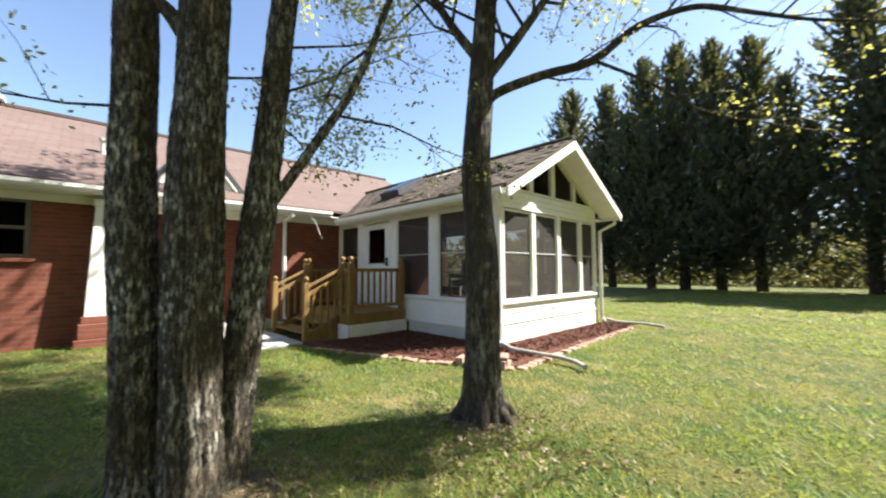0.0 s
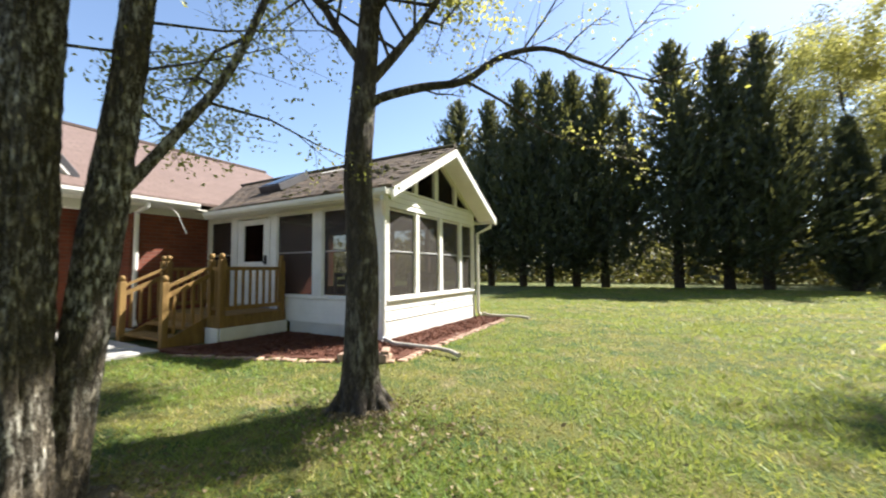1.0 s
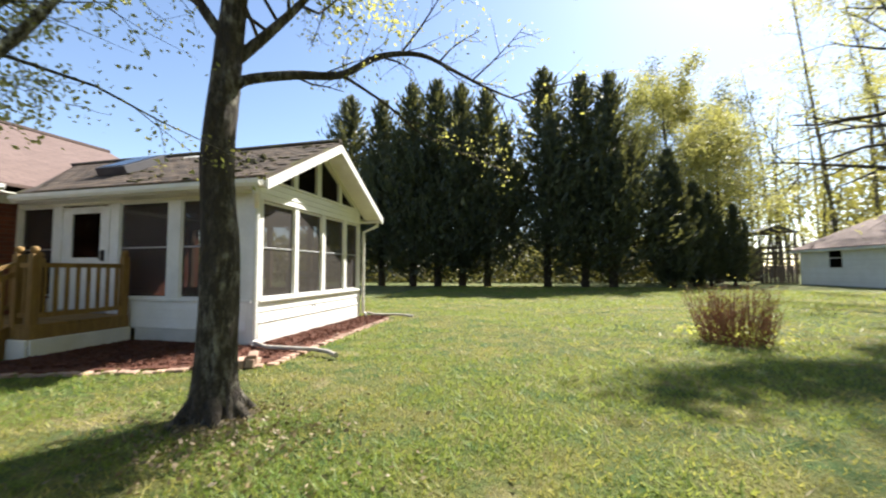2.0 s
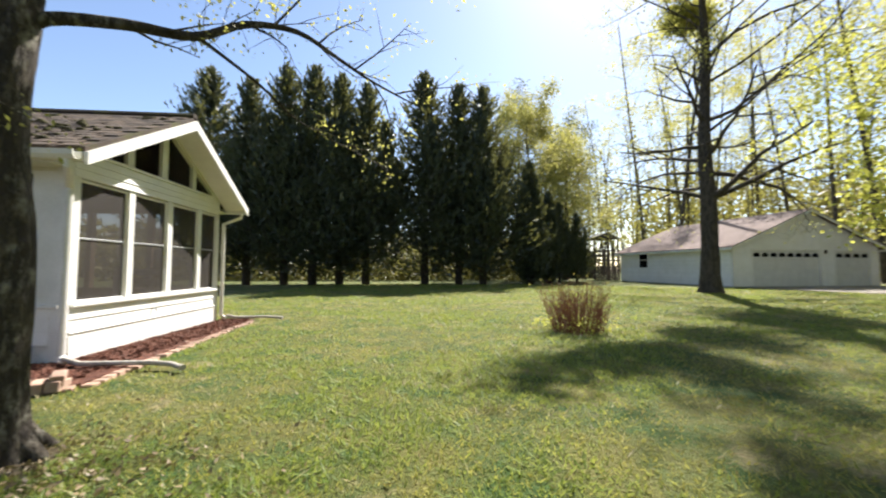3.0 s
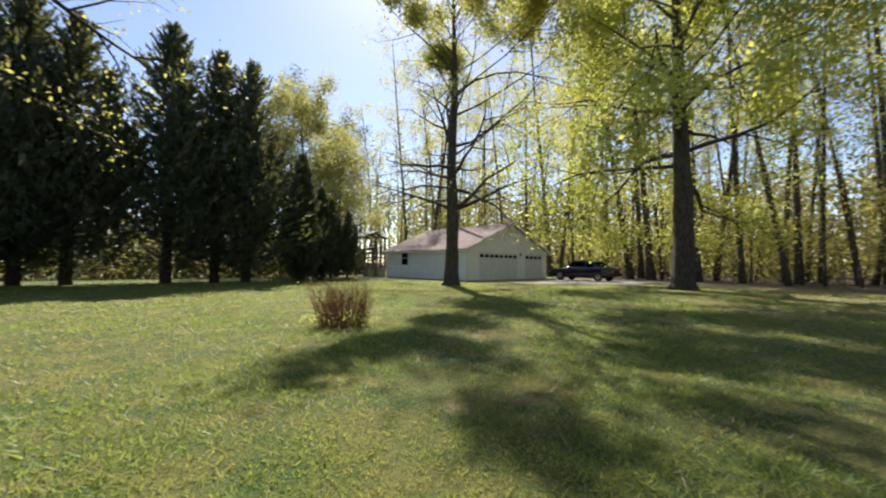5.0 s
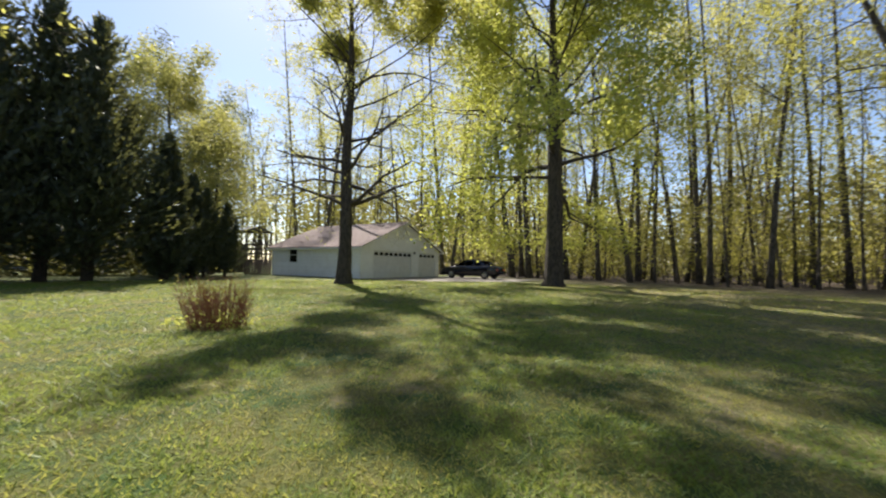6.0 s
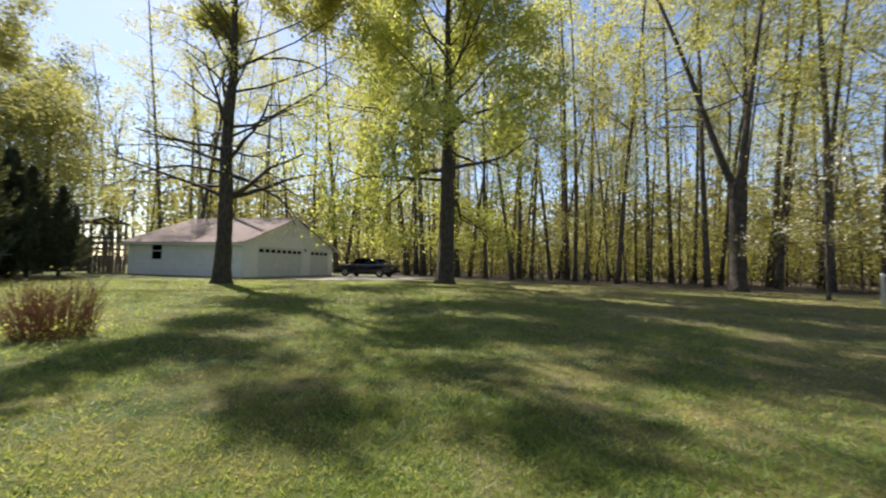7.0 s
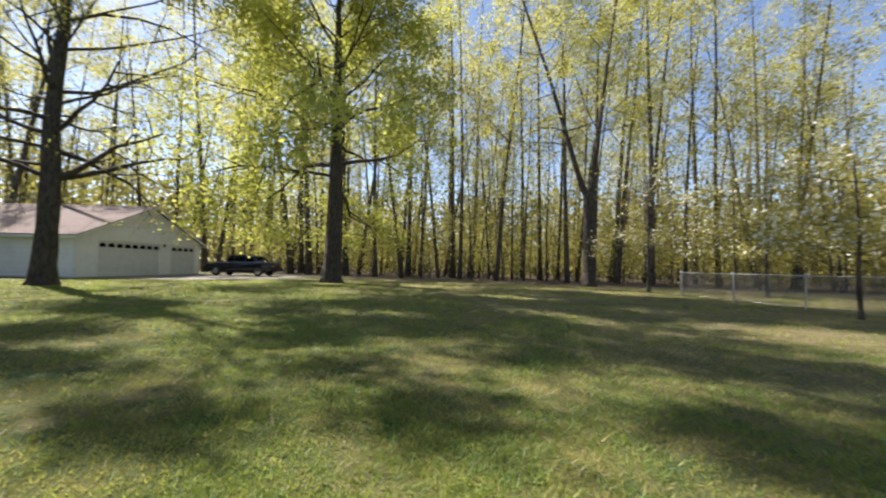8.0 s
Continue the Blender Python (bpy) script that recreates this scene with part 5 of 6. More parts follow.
def yard_tree(x, y, height, r0, label, seed, bark, leaf, low, count, size, cloud, fork=None, spread=0.36, limbs=26, lean=(0, 0), kids=4, top_shrink=0.75, bare_below=0.0, heavy=(0, 0), upper=None):
    """A big tree on the lawn: tapered trunk, limbs all round, twigs, loose leaves."""
    rng = np.random.default_rng(seed)
    t = thing("tree", (x, y, 0), label, "tree", "yard trees")
    b, tips = Build(), []
    stems = []
    if fork:
        z = fork
        s, r = stem(b, [(x, y, -0.2), (x + 0.05, y, z * 0.5), (x, y + 0.05, z)], r0, r0 * 0.8, 18, 0.12, 5, r0 * 0.5)
        for dx, dy in lean:
            stems.append(stem(b, [(x, y, z - 0.4), (x + dx * 0.12, y + dy * 0.12, z + 1), (x + dx * 0.5, y + dy * 0.5, z + (height - z) * 0.5), (x + dx, y + dy, height)], r0 * 0.62, r0 * 0.1, 12, 0.1, 6))
    else:
        pts = [(x, y, -0.2)] + [(x + lean[0] * k / 5 + rng.normal() * 0.12, y + lean[1] * k / 5 + rng.normal() * 0.12, height * k / 5) for k in range(1, 6)]
        stems.append(stem(b, pts, r0, r0 * 0.12, 18, 0.12, 6, r0 * 0.55))
    for s, r in stems:
        n = limbs // len(stems)
        for k in range(n):
            f = (k + rng.uniform(0, 0.8)) / n
            z = low + (height * 0.98 - low) * f
            i = min(range(len(s)), key=lambda j: abs(s[j].z - z))
            w = k * 2.399 + rng.uniform(-0.4, 0.4)
            # heavy lengthens the limbs on one side, to steer where their shade falls
            L = height * spread * (1.05 - top_shrink * f) * rng.uniform(0.75, 1.2) * (1 + (math.cos(w) * heavy[0] + math.sin(w) * heavy[1] + 0.15 * bool(heavy[0])) * min(1, 2 * f))
            grow(b, tips, rng, s[i], Vector((math.cos(w), math.sin(w), (rng.uniform(0.15, 0.9) if f > 0.3 else rng.uniform(-0.05, 0.5)) + 0.4 * f)), L, max(0.03, r[i] * rng.uniform(0.25, 0.45)), 0, 3, 0.8, kids, rng.uniform(-0.1, 0.45) if f > 0.3 else rng.uniform(-0.5, 0.15), low=2.2)
    if bare_below:
        tips = [q for q in tips if (q[0].z > bare_below or rng.uniform() < 0.22) and math.hypot(q[0].x - x, q[0].y - y) > 1.5]
    crown_on(t, b, tips, rng, bark, leaf, count, size, cloud)
    if upper:  # outer shell of the crown's top, mostly out of view, added to shade the lawn: from this height up, so many leaves of this size
        z, n, big = upper
        part("shade_crown", quads_mesh("shade_crown", leaves_on([q for q in tips if q[0].z > z and math.hypot(q[0].x - x, q[0].y - y) > 2.2 and noise.noise(q[0] * 0.5) > -0.03], n, big, rng, 0.3), leaf), leaf, t)
    return t


yard_tree(13.75, 15.95, 18.0, 0.40, "tall dark-trunked tree with sparse spring leaves before the garage", 5, BARK_C, LEAF_SPRING, 3.8, 14000, 0.11, 0.2, spread=0.28, limbs=44, top_shrink=0.2, bare_below=8.0, heavy=(0.45, -0.35), upper=(14.0, 33000, 0.21))
yard_tree(21.9, 7.3, 21, 0.54, "broad yard tree with dense yellow-green spring foliage", 8, BARK_C, LEAF_GREEN, 5.8, 82000, 0.205, 0.42, spread=0.37, limbs=32, top_shrink=0.5)
yard_tree(26.0, -8.9, 23, 0.42, "forked tree with two leaning dark trunks and few leaves", 14, BARK_C, LEAF_SPRING, 8.5, 20000, 0.15, 0.3, fork=6.4, spread=0.28, limbs=24, lean=((0.4, 5.6), (0.2, -2.2)))
yard_tree(17.0, -26.0, 22, 0.30, "broad tree with spring foliage beyond the fence", 17, BARK_C, LEAF_SPRING, 5.0, 18000, 0.18, 0.35, spread=0.3, limbs=20, kids=3)


def dogwood(x, y, height, r0, green, white, label, seed):
    rng = np.random.default_rng(seed)
    t = thing("dogwood", (x, y, 0), label, "tree", "dogwoods")
    b, tips = Build(), []
    s, r = stem(b, [(x, y, -0.1), (x + 0.05, y, height * 0.24), (x - 0.05, y + 0.05, height * 0.52), (x, y + 0.1, height)], r0, r0 * 0.35, 12, 0.15, 5, r0 * 0.4)
    for k in range(14):
        w = k * 2.4
        i = min(len(s) - 1, 6 + (k * 10) // 14)
        # flat tiers of branches
        grow(b, tips, rng, s[i], Vector((math.cos(w), math.sin(w), 0.12)), height * rng.uniform(0.32, 0.52), r0 * 0.3, 1, 3, 0.7, 4, 0.02, low=1.6)
    part("trunk", b, BARK_C, t, smooth=True)
    part("crown", quads_mesh("crown", leaves_on(tips, green, 0.085, rng, 0.16), LEAF_WOOD), LEAF_WOOD, t)
    flat = leaves_on(tips, white, 0.12, rng, 0.09, slim=0.9)
    part("blossom", quads_mesh("blossom", flat, BLOSSOM), BLOSSOM, t, "scattered white blossom")


dogwood(10.35, -10.9, 4.3, 0.062, 5500, 700, "small slender dogwood with scattered white blossom by the fence", 31)
dogwood(21.2, -10.6, 6.4, 0.085, 4000, 650, "taller dogwood with tiers of white blossom before the wood", 32)
dogwood(19.6, -15.5, 6.0, 0.08, 5500, 500, "leafy dogwood with some white blossom behind the fence", 33)


# ---- row of evergreens ----
def evergreen_meshes(seed, height, width, bare=0.9):
    """A cypress: straight trunk, many up-swept sprays that shorten to a pointed top."""
    rng = np.random.default_rng(seed)
    b = Build()
    b.tube([(0, 0, -0.2), (0, 0, height * 0.5), (0, 0, height * 0.97)], [0.28, 0.16, 0.03], 9)
    tufts = []
    # the main spire and some lesser ones round it, each with its own up-swept plumes
    spires = [(0.0, 0.0, bare, height, width, 360)]
    for k in range(4):
        w = k * 1.57 + rng.uniform(-0.4, 0.4)
        r = width * rng.uniform(0.28, 0.48)
        spires.append((math.cos(w) * r, math.sin(w) * r, height * rng.uniform(0.05, 0.3), height * rng.uniform(0.55, 0.84), width * rng.uniform(0.38, 0.5), 80))
    for sx, sy, z0, z1, wide, n in spires:
        for k in range(n):
            f = (k + 0.5) / n
            z = z0 + (z1 - z0) * f
            w = k * 2.39996 + rng.uniform(-0.6, 0.6)
            full = wide * (1 - f) ** 0.78 * (0.5 + 0.85 * rng.random() ** 0.9) + 0.10
            out, side = Vector((math.cos(w), math.sin(w), 0)), Vector((-math.sin(w), math.cos(w), 0))
            rise = full * rng.uniform(0.15, 0.8) + 0.45
            bend = side * rng.normal() * 0.15 * full
            foot = Vector((sx, sy, z))

            def at(q):
                return foot + out * full * q + Vector((0, 0, rise * q ** 2.0)) + bend * q * q
            if k % 3 == 0:
                b.tube([at(0), at(0.5), at(0.92)], [0.03, 0.02, 0.006], 3, cap=False)
            for j in range(27):
                q = 0.15 + 0.9 * rng.random() ** 0.7
                fan = rng.normal() * 0.13 * full * (1.2 - q) + rng.normal() * 0.06
                p = at(q) + side * fan + Vector((0, 0, rng.normal() * 0.08 - abs(fan) * 0.25))
                d = (at(q + 0.05) - at(q)).normalized() + side * fan * 0.6 / max(0.3, full)
                tufts.append((*p, *d, rng.uniform(0.24, 0.58) * (1.25 - 0.6 * q)))
    T = np.array(tufts)
    c, L = T[:, :3], T[:, 6]
    nn = len(T)
    d = T[:, 3:6] + rng.normal(size=(nn, 3)) * 0.3
    d /= np.linalg.norm(d, axis=1)[:, None]
    s = np.cross(d, rng.normal(size=(nn, 3)))
    s /= np.linalg.norm(s, axis=1)[:, None]
    v = np.empty((nn, 4, 3))
    v[:, 0] = c - d * L[:, None] * 0.5
    v[:, 1] = c + s * L[:, None] * 0.16
    v[:, 2] = c + d * L[:, None] * 0.6
    v[:, 3] = c - s * L[:, None] * 0.16
    return b.mesh("trunk", BARK_C, True), quads_mesh("crown", v.reshape(-1, 3), LEAF_EVER)


EVER = [evergreen_meshes(40, 13.9, 4.2, 0.5), evergreen_meshes(41, 13.4, 3.9, 0.5), evergreen_meshes(42, 8.2, 1.5, 0.2)]
for x, y, k, sc, turn in ((-13.5, 26.8, 0, 1.02, 10), (-10.6, 26.4, 1, 1.0, 80), (-8.1, 26.2, 0, 1.02, 130), (-6.2, 26.0, 1, 1.06, 40), (-4.5, 26.5, 0, 1.0, 210), (-2.7, 26.3, 1, 0.99, 300),
                          (1.35, 26.6, 0, 1.03, 170), (3.75, 26.6, 1, 1.02, 20), (5.45, 26.4, 0, 0.97, 260), (8.9, 26.6, 2, 1.0, 50), (11.0, 28.5, 2, 0.8, 120), (12.3, 29.6, 0, 0.44, 200), (13.9, 29.9, 1, 0.40, 290)):
    t = thing("evergreen_tree", (0, 0, 0), "small dense dark green cypress beside the taller row" if k == 2 or sc < 0.5 else "tall dense dark green cypress with pointed top", "tree", "row of evergreens")
    part("trunk", EVER[k][0], BARK_C, t)
    part("crown", EVER[k][1], LEAF_EVER, t)
    t.matrix_basis = pose(x * 0.93, y * 0.93, 0, 0, 0, turn) @ Matrix.Scale(sc * 0.95, 4)


# ---- woodland ----
def wood_tree_meshes(seed, height, r0, low, limbs, count, size, leaf, spread):
    rng = np.random.default_rng(seed)
    b, tips = Build(), []
    lx, ly = rng.normal() * 1.3, rng.normal() * 1.3
    s, r = stem(b, [(0, 0, -0.3), (lx * 0.2, ly * 0.2, height * 0.3), (lx * 0.7, ly * 0.5, height * 0.65), (lx, ly, height)], r0, r0 * 0.15, 6, 0.1, 3, r0 * 0.3)
    for k in range(limbs):
        f = (k + 0.5) / limbs
        z = low + (height - low) * f
        i = min(range(len(s)), key=lambda j: abs(s[j].z - z))
        w = k * 2.4 + rng.uniform(-0.5, 0.5)
        grow(b, tips, rng, s[i], Vector((math.cos(w), math.sin(w), 0.5)), height * spread * (1.1 - 0.6 * f) * rng.uniform(0.7, 1.2), max(0.02, r[i] * 0.35), 1, 3, 0.7, 2, 0.3, sides=(3, 3, 3, 3))
    return b.mesh("trunk", BARK_W, True), quads_mesh("crown", leaves_on(tips, count, size, rng, 0.4), leaf)


WOODS = [wood_tree_meshes(60 + k, h, r, low, n, c, sz, lf, sp) for k, (h, r, low, n, c, sz, lf, sp) in enumerate((
    (27, 0.19, 9, 13, 2300, 0.225, LEAF_CANOPY, 0.16), (30, 0.25, 11, 14, 2400, 0.225, LEAF_CANOPY, 0.14), (24, 0.15, 6, 12, 2000, 0.23, LEAF_CANOPY, 0.17),
    (28, 0.21, 12, 11, 1500, 0.235, LEAF_CANOPY, 0.15), (17, 0.10, 3, 12, 1500, 0.18, LEAF_WOOD, 0.2), (31, 0.28, 10, 15, 2400, 0.225, LEAF_SPRING, 0.16), (13, 0.08, 2, 12, 1300, 0.17, LEAF_WOOD, 0.24)))]


def plant_woods():
    rng = random.Random(77)
    spots = []
    for k in range(7000):
        yaw, d = rng.uniform(-168, -22), (33 + 46 * rng.random() ** 1.4 if len(spots) > 70 else rng.uniform(32, 44))
        w = radians(yaw)
        x, y = -math.sin(w) * d, math.cos(w) * d
        if 16 < x < 34 and 8 < y < 34:
            continue
        if yaw > -45 and d < 46:
            continue
        if x * 0.97 - y * 0.24 < 31 and yaw < -45 and y < 20:
            if not (yaw < -118 and d > 38):
                continue
        if all((x - a) ** 2 + (y - c) ** 2 > 1.9 ** 2 for a, c in spots):
            spots.append((x, y))
        if len(spots) >= 170:
            break
    while len(spots) < 192:  # close behind the garage and the drive
        w, d = radians(rng.uniform(34, 78)), rng.uniform(47, 62)
        x, y = math.sin(w) * d, math.cos(w) * d
        if not (16 < x < 34 and 8 < y < 34) and all((x - a) ** 2 + (y - c) ** 2 > 1.6 ** 2 for a, c in spots):
            spots.append((x, y))
    for x, y in spots:
        k = rng.choice((0, 0, 1, 1, 2, 3, 3, 4, 5, 6, 6))
        lab = ("slender woodland tree with pale yellow-green spring leaves", "tall straight woodland tree with thin new foliage")[k in (0, 1, 3, 5)]
        t = thing("woodland_tree", (0, 0, 0), lab, "tree", "trees of the wood")
        part("trunk", WOODS[k][0], BARK_W, t)
        part("crown", WOODS[k][1], LEAF_WOOD, t)
        t.matrix_basis = pose(x, y, 0, rng.uniform(-5, 5), rng.uniform(-5, 5), rng.uniform(0, 360)) @ Matrix.Scale(rng.uniform(0.85, 1.2), 4)


plant_woods()


def undergrowth():
    """Low saplings and bushes with young leaves under the trees."""
    rng = np.random.default_rng(91)
    b, tips = Build(), []
    for k in range(900):
        yaw, d = rng.uniform(-160, -40), rng.uniform(36, 62)
        w = radians(yaw)
        x, y = -math.sin(w) * d, math.cos(w) * d
        if x * 0.97 - y * 0.24 < 33 and not (yaw < -118 and d > 38) or (15 < x < 36 and 6 < y < 36):
            continue
        grow(b, tips, rng, Vector((x, y, -0.1)), Vector((rng.normal() * 0.15, rng.normal() * 0.15, 1)), rng.uniform(2.0, 6.5), 0.035, 1, 2, 0.7, 5, 0.2, sides=(4, 4, 3, 3))
    ob = new("undergrowth_stems", b.mesh("undergrowth_stems", BARK_W))
    tagged(ob, "thin brown sapling stems under the wood", "undergrowth", kind="stuff")
    v = leaves_on(tips, 80000, 0.22, rng, 0.7)
    ob = new("undergrowth", quads_mesh("undergrowth", v, LEAF_WOOD))
    tagged(ob, "yellow-green young leaves of saplings under the wood", "undergrowth", kind="stuff")


undergrowth()


def hedge_behind():
    """Scrub behind the row of evergreens, down to the ground, for the dark under the trees."""
    rng = np.random.default_rng(97)
    n = 17000
    c = np.stack([rng.uniform(-24, 13, n), rng.normal(33.5, 1.2, n), 0.05 + 3.4 * rng.beta(1.0, 1.6, n)], 1)
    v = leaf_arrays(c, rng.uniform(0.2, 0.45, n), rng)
    tagged(new("scrub", quads_mesh("scrub", v, LEAF_FAR_SHADED)), "olive-green scrub behind the row of evergreens, toned dark as shade", "scrub", kind="stuff")


hedge_behind()


def far_woods():
    """The depth of the wood behind: many thin trunks and a haze of small leaves, coloured dark for its shade."""
    rng = np.random.default_rng(101)
    b = Build()
    pts = []
    for k in range(460):
        yaw, d = rng.uniform(-175, 62), rng.uniform(84, 130)
        if yaw > -20:
            d -= 28
        w = radians(yaw)
        x, y, h = -math.sin(w) * d, math.cos(w) * d, rng.uniform(20, 34) * (0.26 if yaw > -20 else 1)
        b.tube([(x, y, -0.5), (x + rng.normal() * 0.5, y, h * 0.5), (x + rng.normal(), y + rng.normal(), h)], [0.22, 0.16, 0.04], 5, cap=False)
        m = 130
        q = np.stack([x + rng.normal(size=m) * 2.0, y + rng.normal(size=m) * 2.0, h * (0.25 + 0.8 * rng.beta(2.0, 1.6, m))], 1)
        low = int(m * 0.6)
        q[:low, 2] = rng.uniform(0, 19 if yaw < -20 else 5, low)
        pts.append(q)
    m = 42000
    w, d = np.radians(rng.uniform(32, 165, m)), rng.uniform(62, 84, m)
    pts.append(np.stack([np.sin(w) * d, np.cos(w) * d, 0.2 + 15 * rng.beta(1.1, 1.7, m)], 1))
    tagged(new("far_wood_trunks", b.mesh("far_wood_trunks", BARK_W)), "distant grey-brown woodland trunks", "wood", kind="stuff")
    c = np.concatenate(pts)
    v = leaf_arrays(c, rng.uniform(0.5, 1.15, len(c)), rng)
    tagged(new("far_wood_leaves", quads_mesh("far_wood_leaves", v, LEAF_FAR_SHADED)), "distant spring foliage, its green toned dark for the wood's shade", "wood", kind="stuff")


far_woods()


# ---- taller trees behind the evergreens ----
for x, y, h, lab, leaf, seed, cnt, wide in ((10.4, 31.5, 14.5, "rounded tree with pale yellow-green foliage behind the evergreens", LEAF_PALE, 120, 26000, 0.31), (14.2, 33.0, 11.5, "spreading tree with pale spring leaves behind the evergreens", LEAF_PALE, 121, 14000, 0.32),
                                            (11.5, 38.0, 17, "tall pine with dark needles", LEAF_PINE, 122, 11000, 0.25), (16.5, 38.0, 15, "tall pine with dark needles beside the garage", LEAF_PINE, 123, 9000, 0.25)):
    yard_tree(x, y, h, 0.22, lab, seed, BARK_W, leaf, 3.5 if leaf is LEAF_PALE else 7.0, cnt, 0.19, 0.36, spread=wide, limbs=24, kids=4, top_shrink=0.5)


# ---- shrub on the lawn ----
def shrub():
    rng = np.random.default_rng(55)
    x, y = 3.2, 6.35
    t = thing("shrub", (x, y, 0), "upright bare shrub of reddish-brown twigs with few green leaves", "shrub")
    b, tips = Build(), []
    for k in range(210):
        r, w = 0.42 * math.sqrt(rng.uniform(0, 1)), rng.uniform(0, 2 * math.pi)
        px, py = x + r * math.cos(w), y + r * math.sin(w)
        h = rng.uniform(0.42, 0.95) * (1.05 - 0.35 * r)
        d = Vector((math.cos(w) * r * 0.7 + rng.normal() * 0.12, math.sin(w) * r * 0.7 + rng.normal() * 0.12, 1)).normalized()
        p = Vector((px, py, -0.02))
        b.tube([p, p + d * h * 0.5, p + d * h + Vector((rng.normal() * 0.03, rng.normal() * 0.03, 0))], [0.007, 0.005, 0.002], 4, cap=False)
        for f in (0.45, 0.7, 0.9):
            s = p + d * h * f
            e_ = s + Vector((rng.normal() * 0.10, rng.normal() * 0.10, 0.12))
            b.tube([s, e_], [0.003, 0.0015], 3, cap=False)
            tips.append((e_, 0.1))
    part("twig_mass", b, TWIG_RED, t)
    part("foliage", quads_mesh("foliage", leaves_on(tips, 420, 0.03, rng, 0.05), LEAF_WOOD), LEAF_WOOD, t)
    low = [(Vector((x + rng.normal() * 0.28, y + rng.normal() * 0.28, rng.uniform(0.02, 0.22))), 0.1) for _ in range(120)]
    part("low_foliage", quads_mesh("low_foliage", leaves_on(low, 700, 0.05, rng, 0.05), LEAF_GREEN), LEAF_GREEN, t)


shrub()


# ---- shed behind the garage, toned dark to stand in for a hedge ----
def shed():
    s = thing("shed", (19.0, 39.5, 0), "distant dark wooden shed with dark roof, in place of a hedge", "shed")
    part("shed_wall", Build().box(16.6, 39.0, -0.2, 20.2, 42.0, 2.3, 0.01), DARK_ROOM, s)
    part("shed_roof", Build().prism([(16.3, 38.7, 2.3), (20.5, 38.7, 2.3), (18.4, 38.7, 3.5)][::-1], (0, 3.6, 0)), DARK_TRIM, s)
    for i in range(12):
        part("plank", Build().box(16.62 + i * 0.3, 38.96, 0.0, 16.88 + i * 0.3, 38.998, 2.28, 0.006), DARK_ROOM, s)


shed()


# ---- timber play frame beside the garage ----
def play_frame(x, y):
    t = thing("play_frame", (x, y, 0), "weathered dark timber play tower with a railed deck", "play tower")
    for sx in (-1.1, 1.1):
        for sy in (-0.9, 0.9):
            part("post", Build().box(x + sx - 0.06, y + sy - 0.06, -0.1, x + sx + 0.06, y + sy + 0.06, 3.7, 0.01), DARK_ROOM, t)
    part("deck", Build().box(x - 1.25, y - 1.05, 1.75, x + 1.25, y + 1.05, 1.86, 0.01), DARK_ROOM, t)
    for z in (2.2, 2.6):
        for sy in (-0.98, 0.98):
            part("rail", Build().box(x - 1.2, y + sy - 0.02, z, x + 1.2, y + sy + 0.02, z + 0.1, 0.006), DARK_ROOM, t)
    for sy in (-0.9, 0.9):
        part("top_beam", Build().box(x - 1.35, y + sy - 0.05, 3.7, x + 1.35, y + sy + 0.05, 3.84, 0.01), DARK_ROOM, t)
    part("awning", Build().prism([(x - 1.2, y - 1.0, 3.84), (x + 1.2, y - 1.0, 3.84), (x, y - 1.0, 4.3)][::-1], (0, 2.0, 0)), DARK_TRIM, t, "dark pitched awning")
    for i in range(9):
        part("plank", Build().box(x - 1.2 + i * 0.27, y - 1.02, 0.0, x - 0.97 + i * 0.27, y - 0.985, 1.3, 0.006), DARK_ROOM, t)


play_frame(17.9, 33.6)


# ---- chain-link fence ----
def fence():
    line = [(18.6, -10.9), (15.8, -11.4), (13.1, -11.85), (10.3, -12.3), (7.4, -12.8), (4.5, -13.3)]
    f = thing("chain_link_fence", (18.6, -10.9, 0), "galvanised chain-link fence with steel posts", "fence")
    H = 1.10
    for i, (x, y) in enumerate(line):
        r = 0.05 if i == 0 else 0.03
        p = part("post", Build().tube([(x, y, -0.1), (x, y, H + 0.04)], r, 10), ALU, f)
        part("post_cap", Build().tube([(x, y, H + 0.035), (x, y, H + 0.07), (x, y, H + 0.09)], [r * 1.15, r * 0.9, r * 0.3], 10), ALU, p)
    for (x0, y0), (x1, y1) in zip(line, line[1:]):
        part("top_rail", Build().tube([(x0, y0, H), (x1, y1, H)], 0.021, 8), ALU, f)
        part("tension_wire", Build().tube([(x0, y0, 0.06), (x1, y1, 0.06)], 0.005, 4), ALU, f)
        n, L = 46, math.hypot(x1 - x0, y1 - y0)
        b = Build()
        d = Vector((x1 - x0, y1 - y0, 0)) / L
        step = L / n
        rise = H - 0.08
        for k in range(-int(rise / step), n + 1):
            for sgn in (1, -1):
                a, c = k * step, k * step + rise
                if sgn < 0:
                    a, c = c, a
                u0, u1, z0, z1 = a, c, 0.07, H - 0.02
                pa, pc = [u0, z0], [u1, z1]
                for q, o in ((pa, pc), (pc, pa)):
                    if q[0] < 0 or q[0] > L:
                        lim = 0 if q[0] < 0 else L
                        s = (lim - q[0]) / (o[0] - q[0])
                        q[1] = q[1] + (o[1] - q[1]) * s
                        q[0] = lim
                if abs(pa[0] - pc[0]) > 0.02 and 0 <= pa[0] <= L and 0 <= pc[0] <= L:
                    base = Vector((x0, y0, 0))
                    b.tube([base + d * pa[0] + Vector((0, 0, pa[1])), base + d * pc[0] + Vector((0, 0, pc[1]))], 0.0035, 3, cap=False)
        part("wire_mesh", b, ALU, f, "diamond wire mesh")


fence()


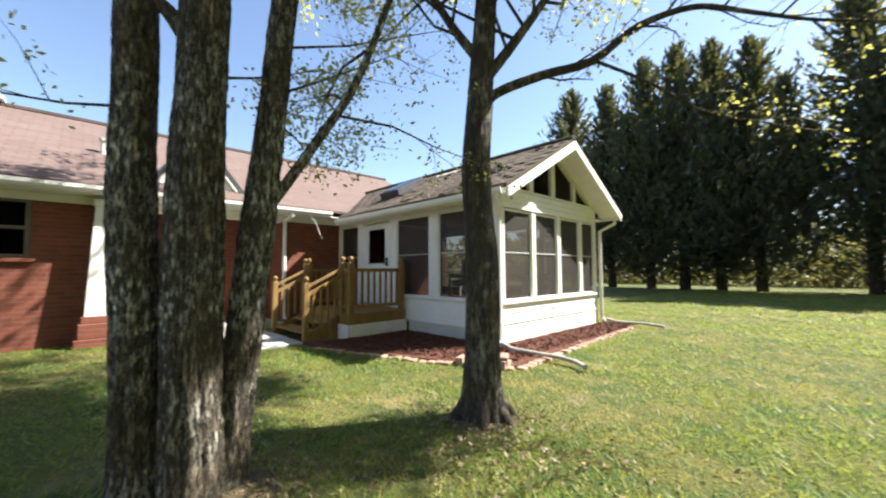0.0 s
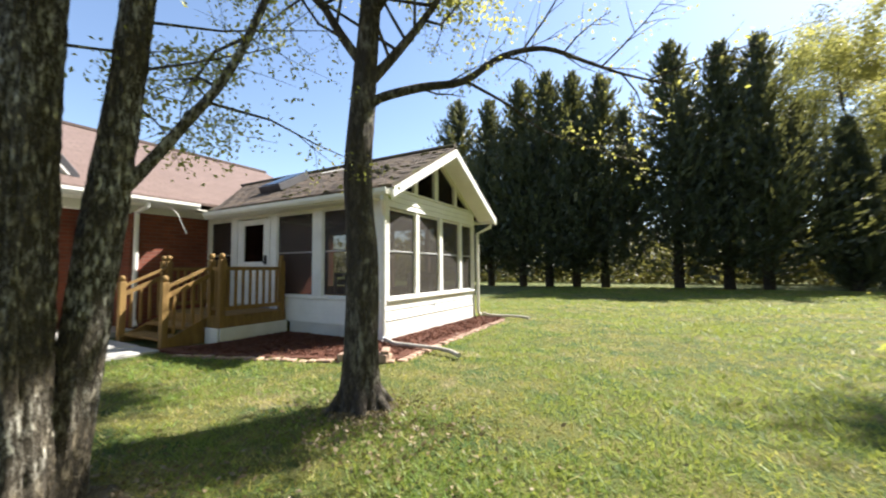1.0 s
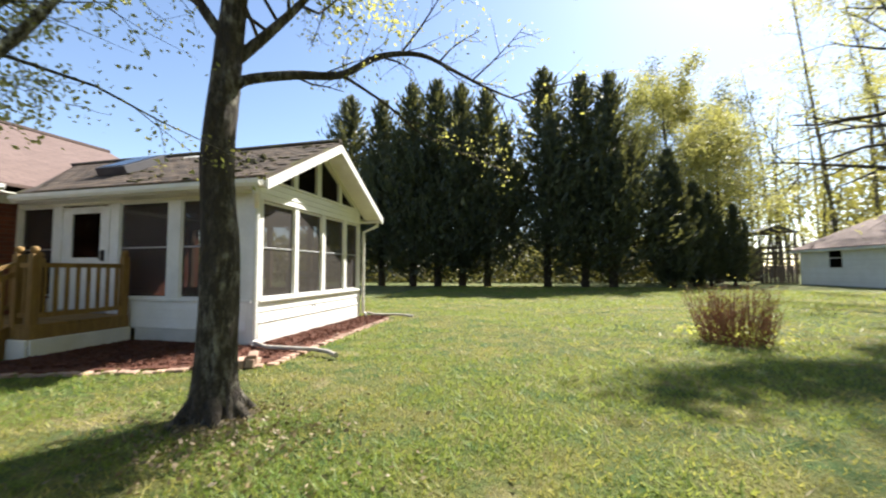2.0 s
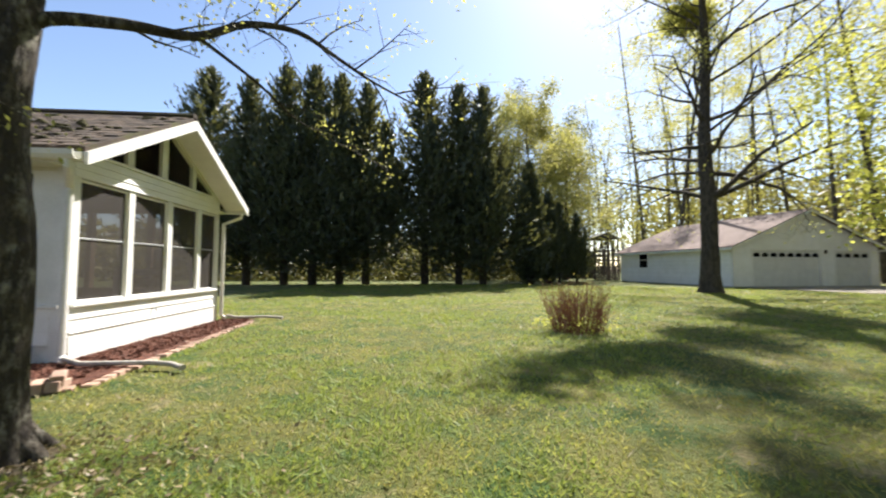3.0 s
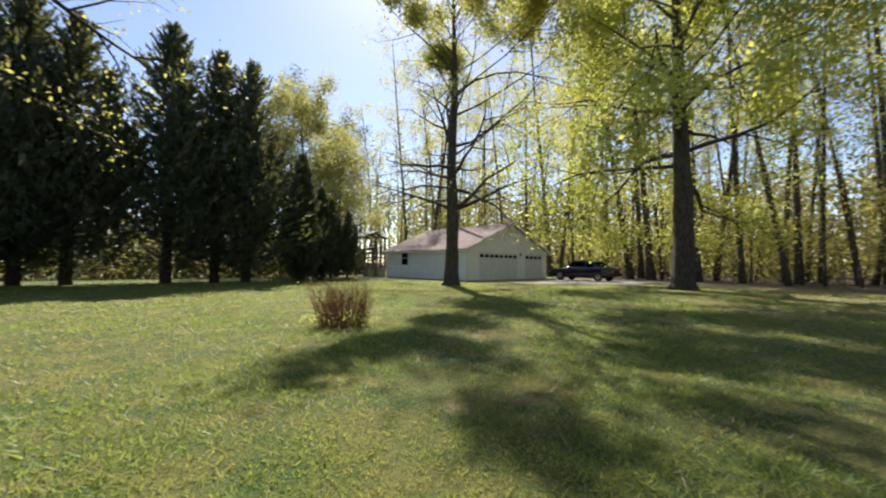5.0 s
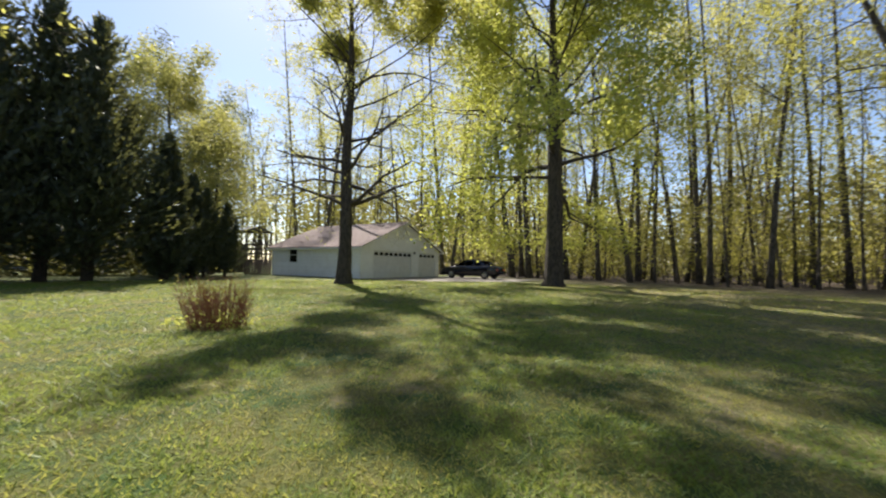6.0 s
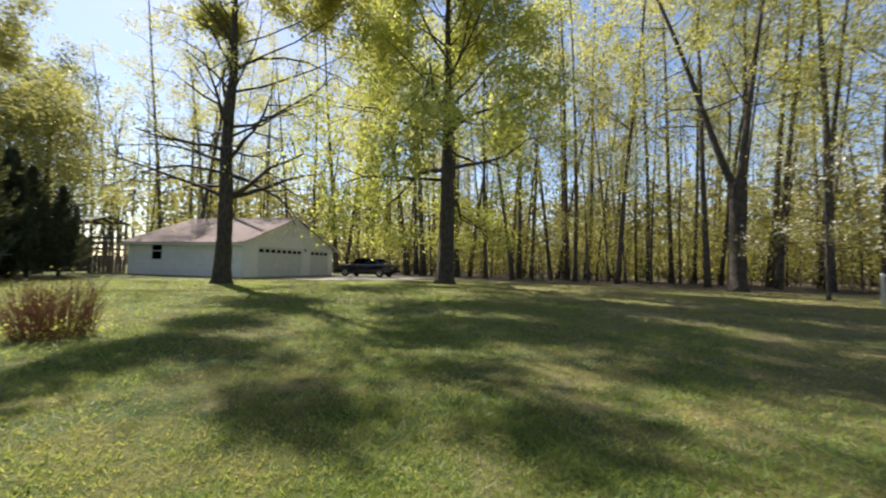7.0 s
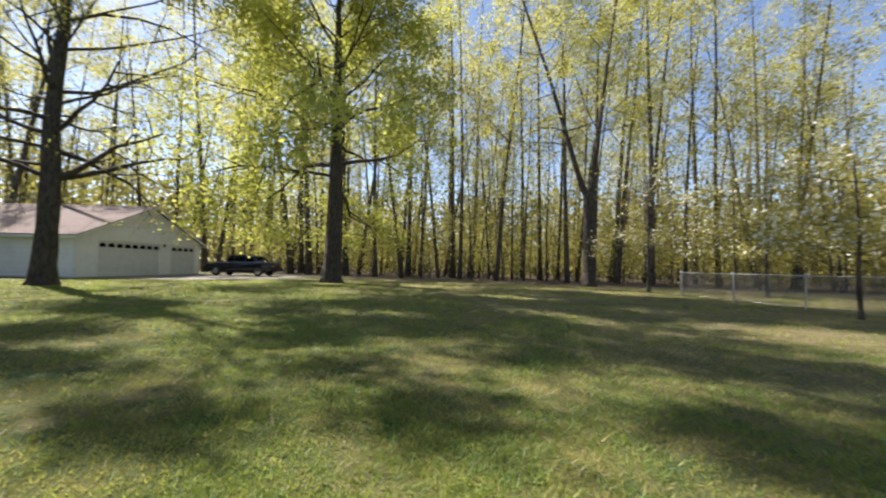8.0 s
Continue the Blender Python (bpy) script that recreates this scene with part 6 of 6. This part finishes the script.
# ---- bare soil at the foot of the near tree ----
def soil_patch(x, y, rx, ry, seed):
    b = Build()
    n = 40
    b.v.append((x, y, 0.03))
    for ring, z in ((0.5, 0.026), (0.85, 0.014), (1.0, -0.01)):
        for k in range(n):
            w = 2 * math.pi * k / n
            f = ring * (1 + 0.35 * noise.noise(Vector((math.cos(w) * 1.7, math.sin(w) * 1.7, seed))))
            px, py = x + rx * f * math.cos(w), y + ry * f * math.sin(w)
            b.v.append((px, py, z + ground_height(px, py)))
    for k in range(n):
        b.f.append((0, 1 + k, 1 + (k + 1) % n))
        for i in range(2):
            p0, p1 = 1 + i * n + k, 1 + i * n + (k + 1) % n
            b.f.append((p0, p0 + n, p1 + n, p1))
    solid("soil_patch", b, SOIL, "bare brown soil and old leaves round a tree", "soil", kind="stuff", smooth=True)


soil_patch(-1.94, 2.26, 0.30, 0.27, 1.0)
soil_patch(-2.28, 0.45, 0.42, 0.46, 4.0)


def leaf_litter():
    """Old brown leaves and dry grass lying round the feet of the two near trees."""
    rng = np.random.default_rng(61)
    c = np.concatenate([np.stack([rng.normal(cx, w, n), rng.normal(cy, w, n), np.full(n, 0.022)], 1) for cx, cy, w, n in ((-1.75, 2.1, 0.30, 800), (-2.1, 0.5, 0.4, 900), (-1.0, 1.95, 0.4, 300))])
    v = leaf_arrays(c, rng.uniform(0.02, 0.055, len(c)), rng, slim=0.5)
    v[:, 2] = np.clip(v[:, 2], 0.012, 0.045)
    tagged(new("leaf_litter", quads_mesh("leaf_litter", v, LITTER)), "old straw-brown leaves lying on the grass", "leaf litter", kind="stuff")


leaf_litter()


# ---- grass ----
def patches(x, y, s):
    """A smooth uneven pattern between 0 and 1, a few metres across."""
    v = np.sin(x * 1.3 * s + 1.7 * np.sin(y * 0.9 * s)) + np.sin(y * 1.7 * s + 2.1 * np.sin(x * 0.7 * s + 1.0)) + 0.7 * np.sin((x + y) * 2.9 * s + 1.3 * np.sin(x * 2.3 * s)) + 0.5 * np.sin((x - y) * 5.1 * s)
    return np.clip(0.5 + v / 4.5, 0, 1)


def grass():
    rng = np.random.default_rng(7)
    n = 570000
    r = 0.3 + 25.4 * rng.uniform(0, 1, n) ** 1.75
    w = radians(110) - rng.uniform(0, 1, n) * radians(275)
    x, y = -np.sin(w) * r, np.cos(w) * r - 0.35
    keep = ~((x < -2.55 - 0.02 * (y - 3.7)) & (y > 2.5 + np.clip((x + 5.4) * 0.42, 0, 1.2)) & (y < 8.2))
    keep &= ~((x < -5.8) & (y > 0.85)) & (x > -8.25) & (np.hypot(x + 1.96, y - 2.31) > 0.30) & (np.hypot(x + 2.38, y - 0.44) > 0.36)
    lush = 0.6 * patches(x, y, 0.9) + 0.4 * patches(x + 7, y - 3, 3.1)
    lush -= 0.28 * np.clip((0.5 * x - 0.87 * y - 2.5) / 7.0, 0, 1)
    keep &= rng.uniform(0, 1, n) < 0.35 + 0.9 * lush
    x, y, r, lush = x[keep], y[keep], r[keep], lush[keep]
    z = np.array([ground_height(a, c) for a, c in zip(x, y)])
    m = len(x)
    h = rng.uniform(0.012, 0.045, m) * (0.55 + 0.9 * lush) * (1 + r * 0.03)
    wd = rng.uniform(0.002, 0.004, m) * (1 + r * 0.22)
    ang = rng.uniform(0, 2 * np.pi, m)
    lean = rng.normal(size=(m, 2)) * 1.0
    v = np.empty((m, 3, 3))
    v[:, 0] = np.stack([x - np.cos(ang) * wd, y - np.sin(ang) * wd, z - 0.004], 1)
    v[:, 1] = np.stack([x + np.cos(ang) * wd, y + np.sin(ang) * wd, z - 0.004], 1)
    v[:, 2] = np.stack([x + lean[:, 0] * h, y + lean[:, 1] * h, z + h], 1)
    pick = rng.uniform(0, 1, m)
    dry = pick < 0.03 + 0.6 * np.clip(0.46 - lush, 0, 1)
    rich = ~dry & (pick > 1 - np.clip((lush - 0.31) * 3.6, 0, 0.95))
    tagged(new("lush_grass", quads_mesh("lush_grass", v[rich].reshape(-1, 3), LUSH, 3)), "clumps of deep green lush grass", "grass", kind="stuff")
    dull = dry | rich
    tagged(new("grass", quads_mesh("grass", v[~dull].reshape(-1, 3), GRASS, 3)), "short uneven green lawn grass in sun and shade", "grass", kind="stuff")
    tagged(new("dry_grass", quads_mesh("dry_grass", v[dry].reshape(-1, 3), STRAW, 3)), "dry straw-coloured blades among the grass", "grass", kind="stuff")


grass()
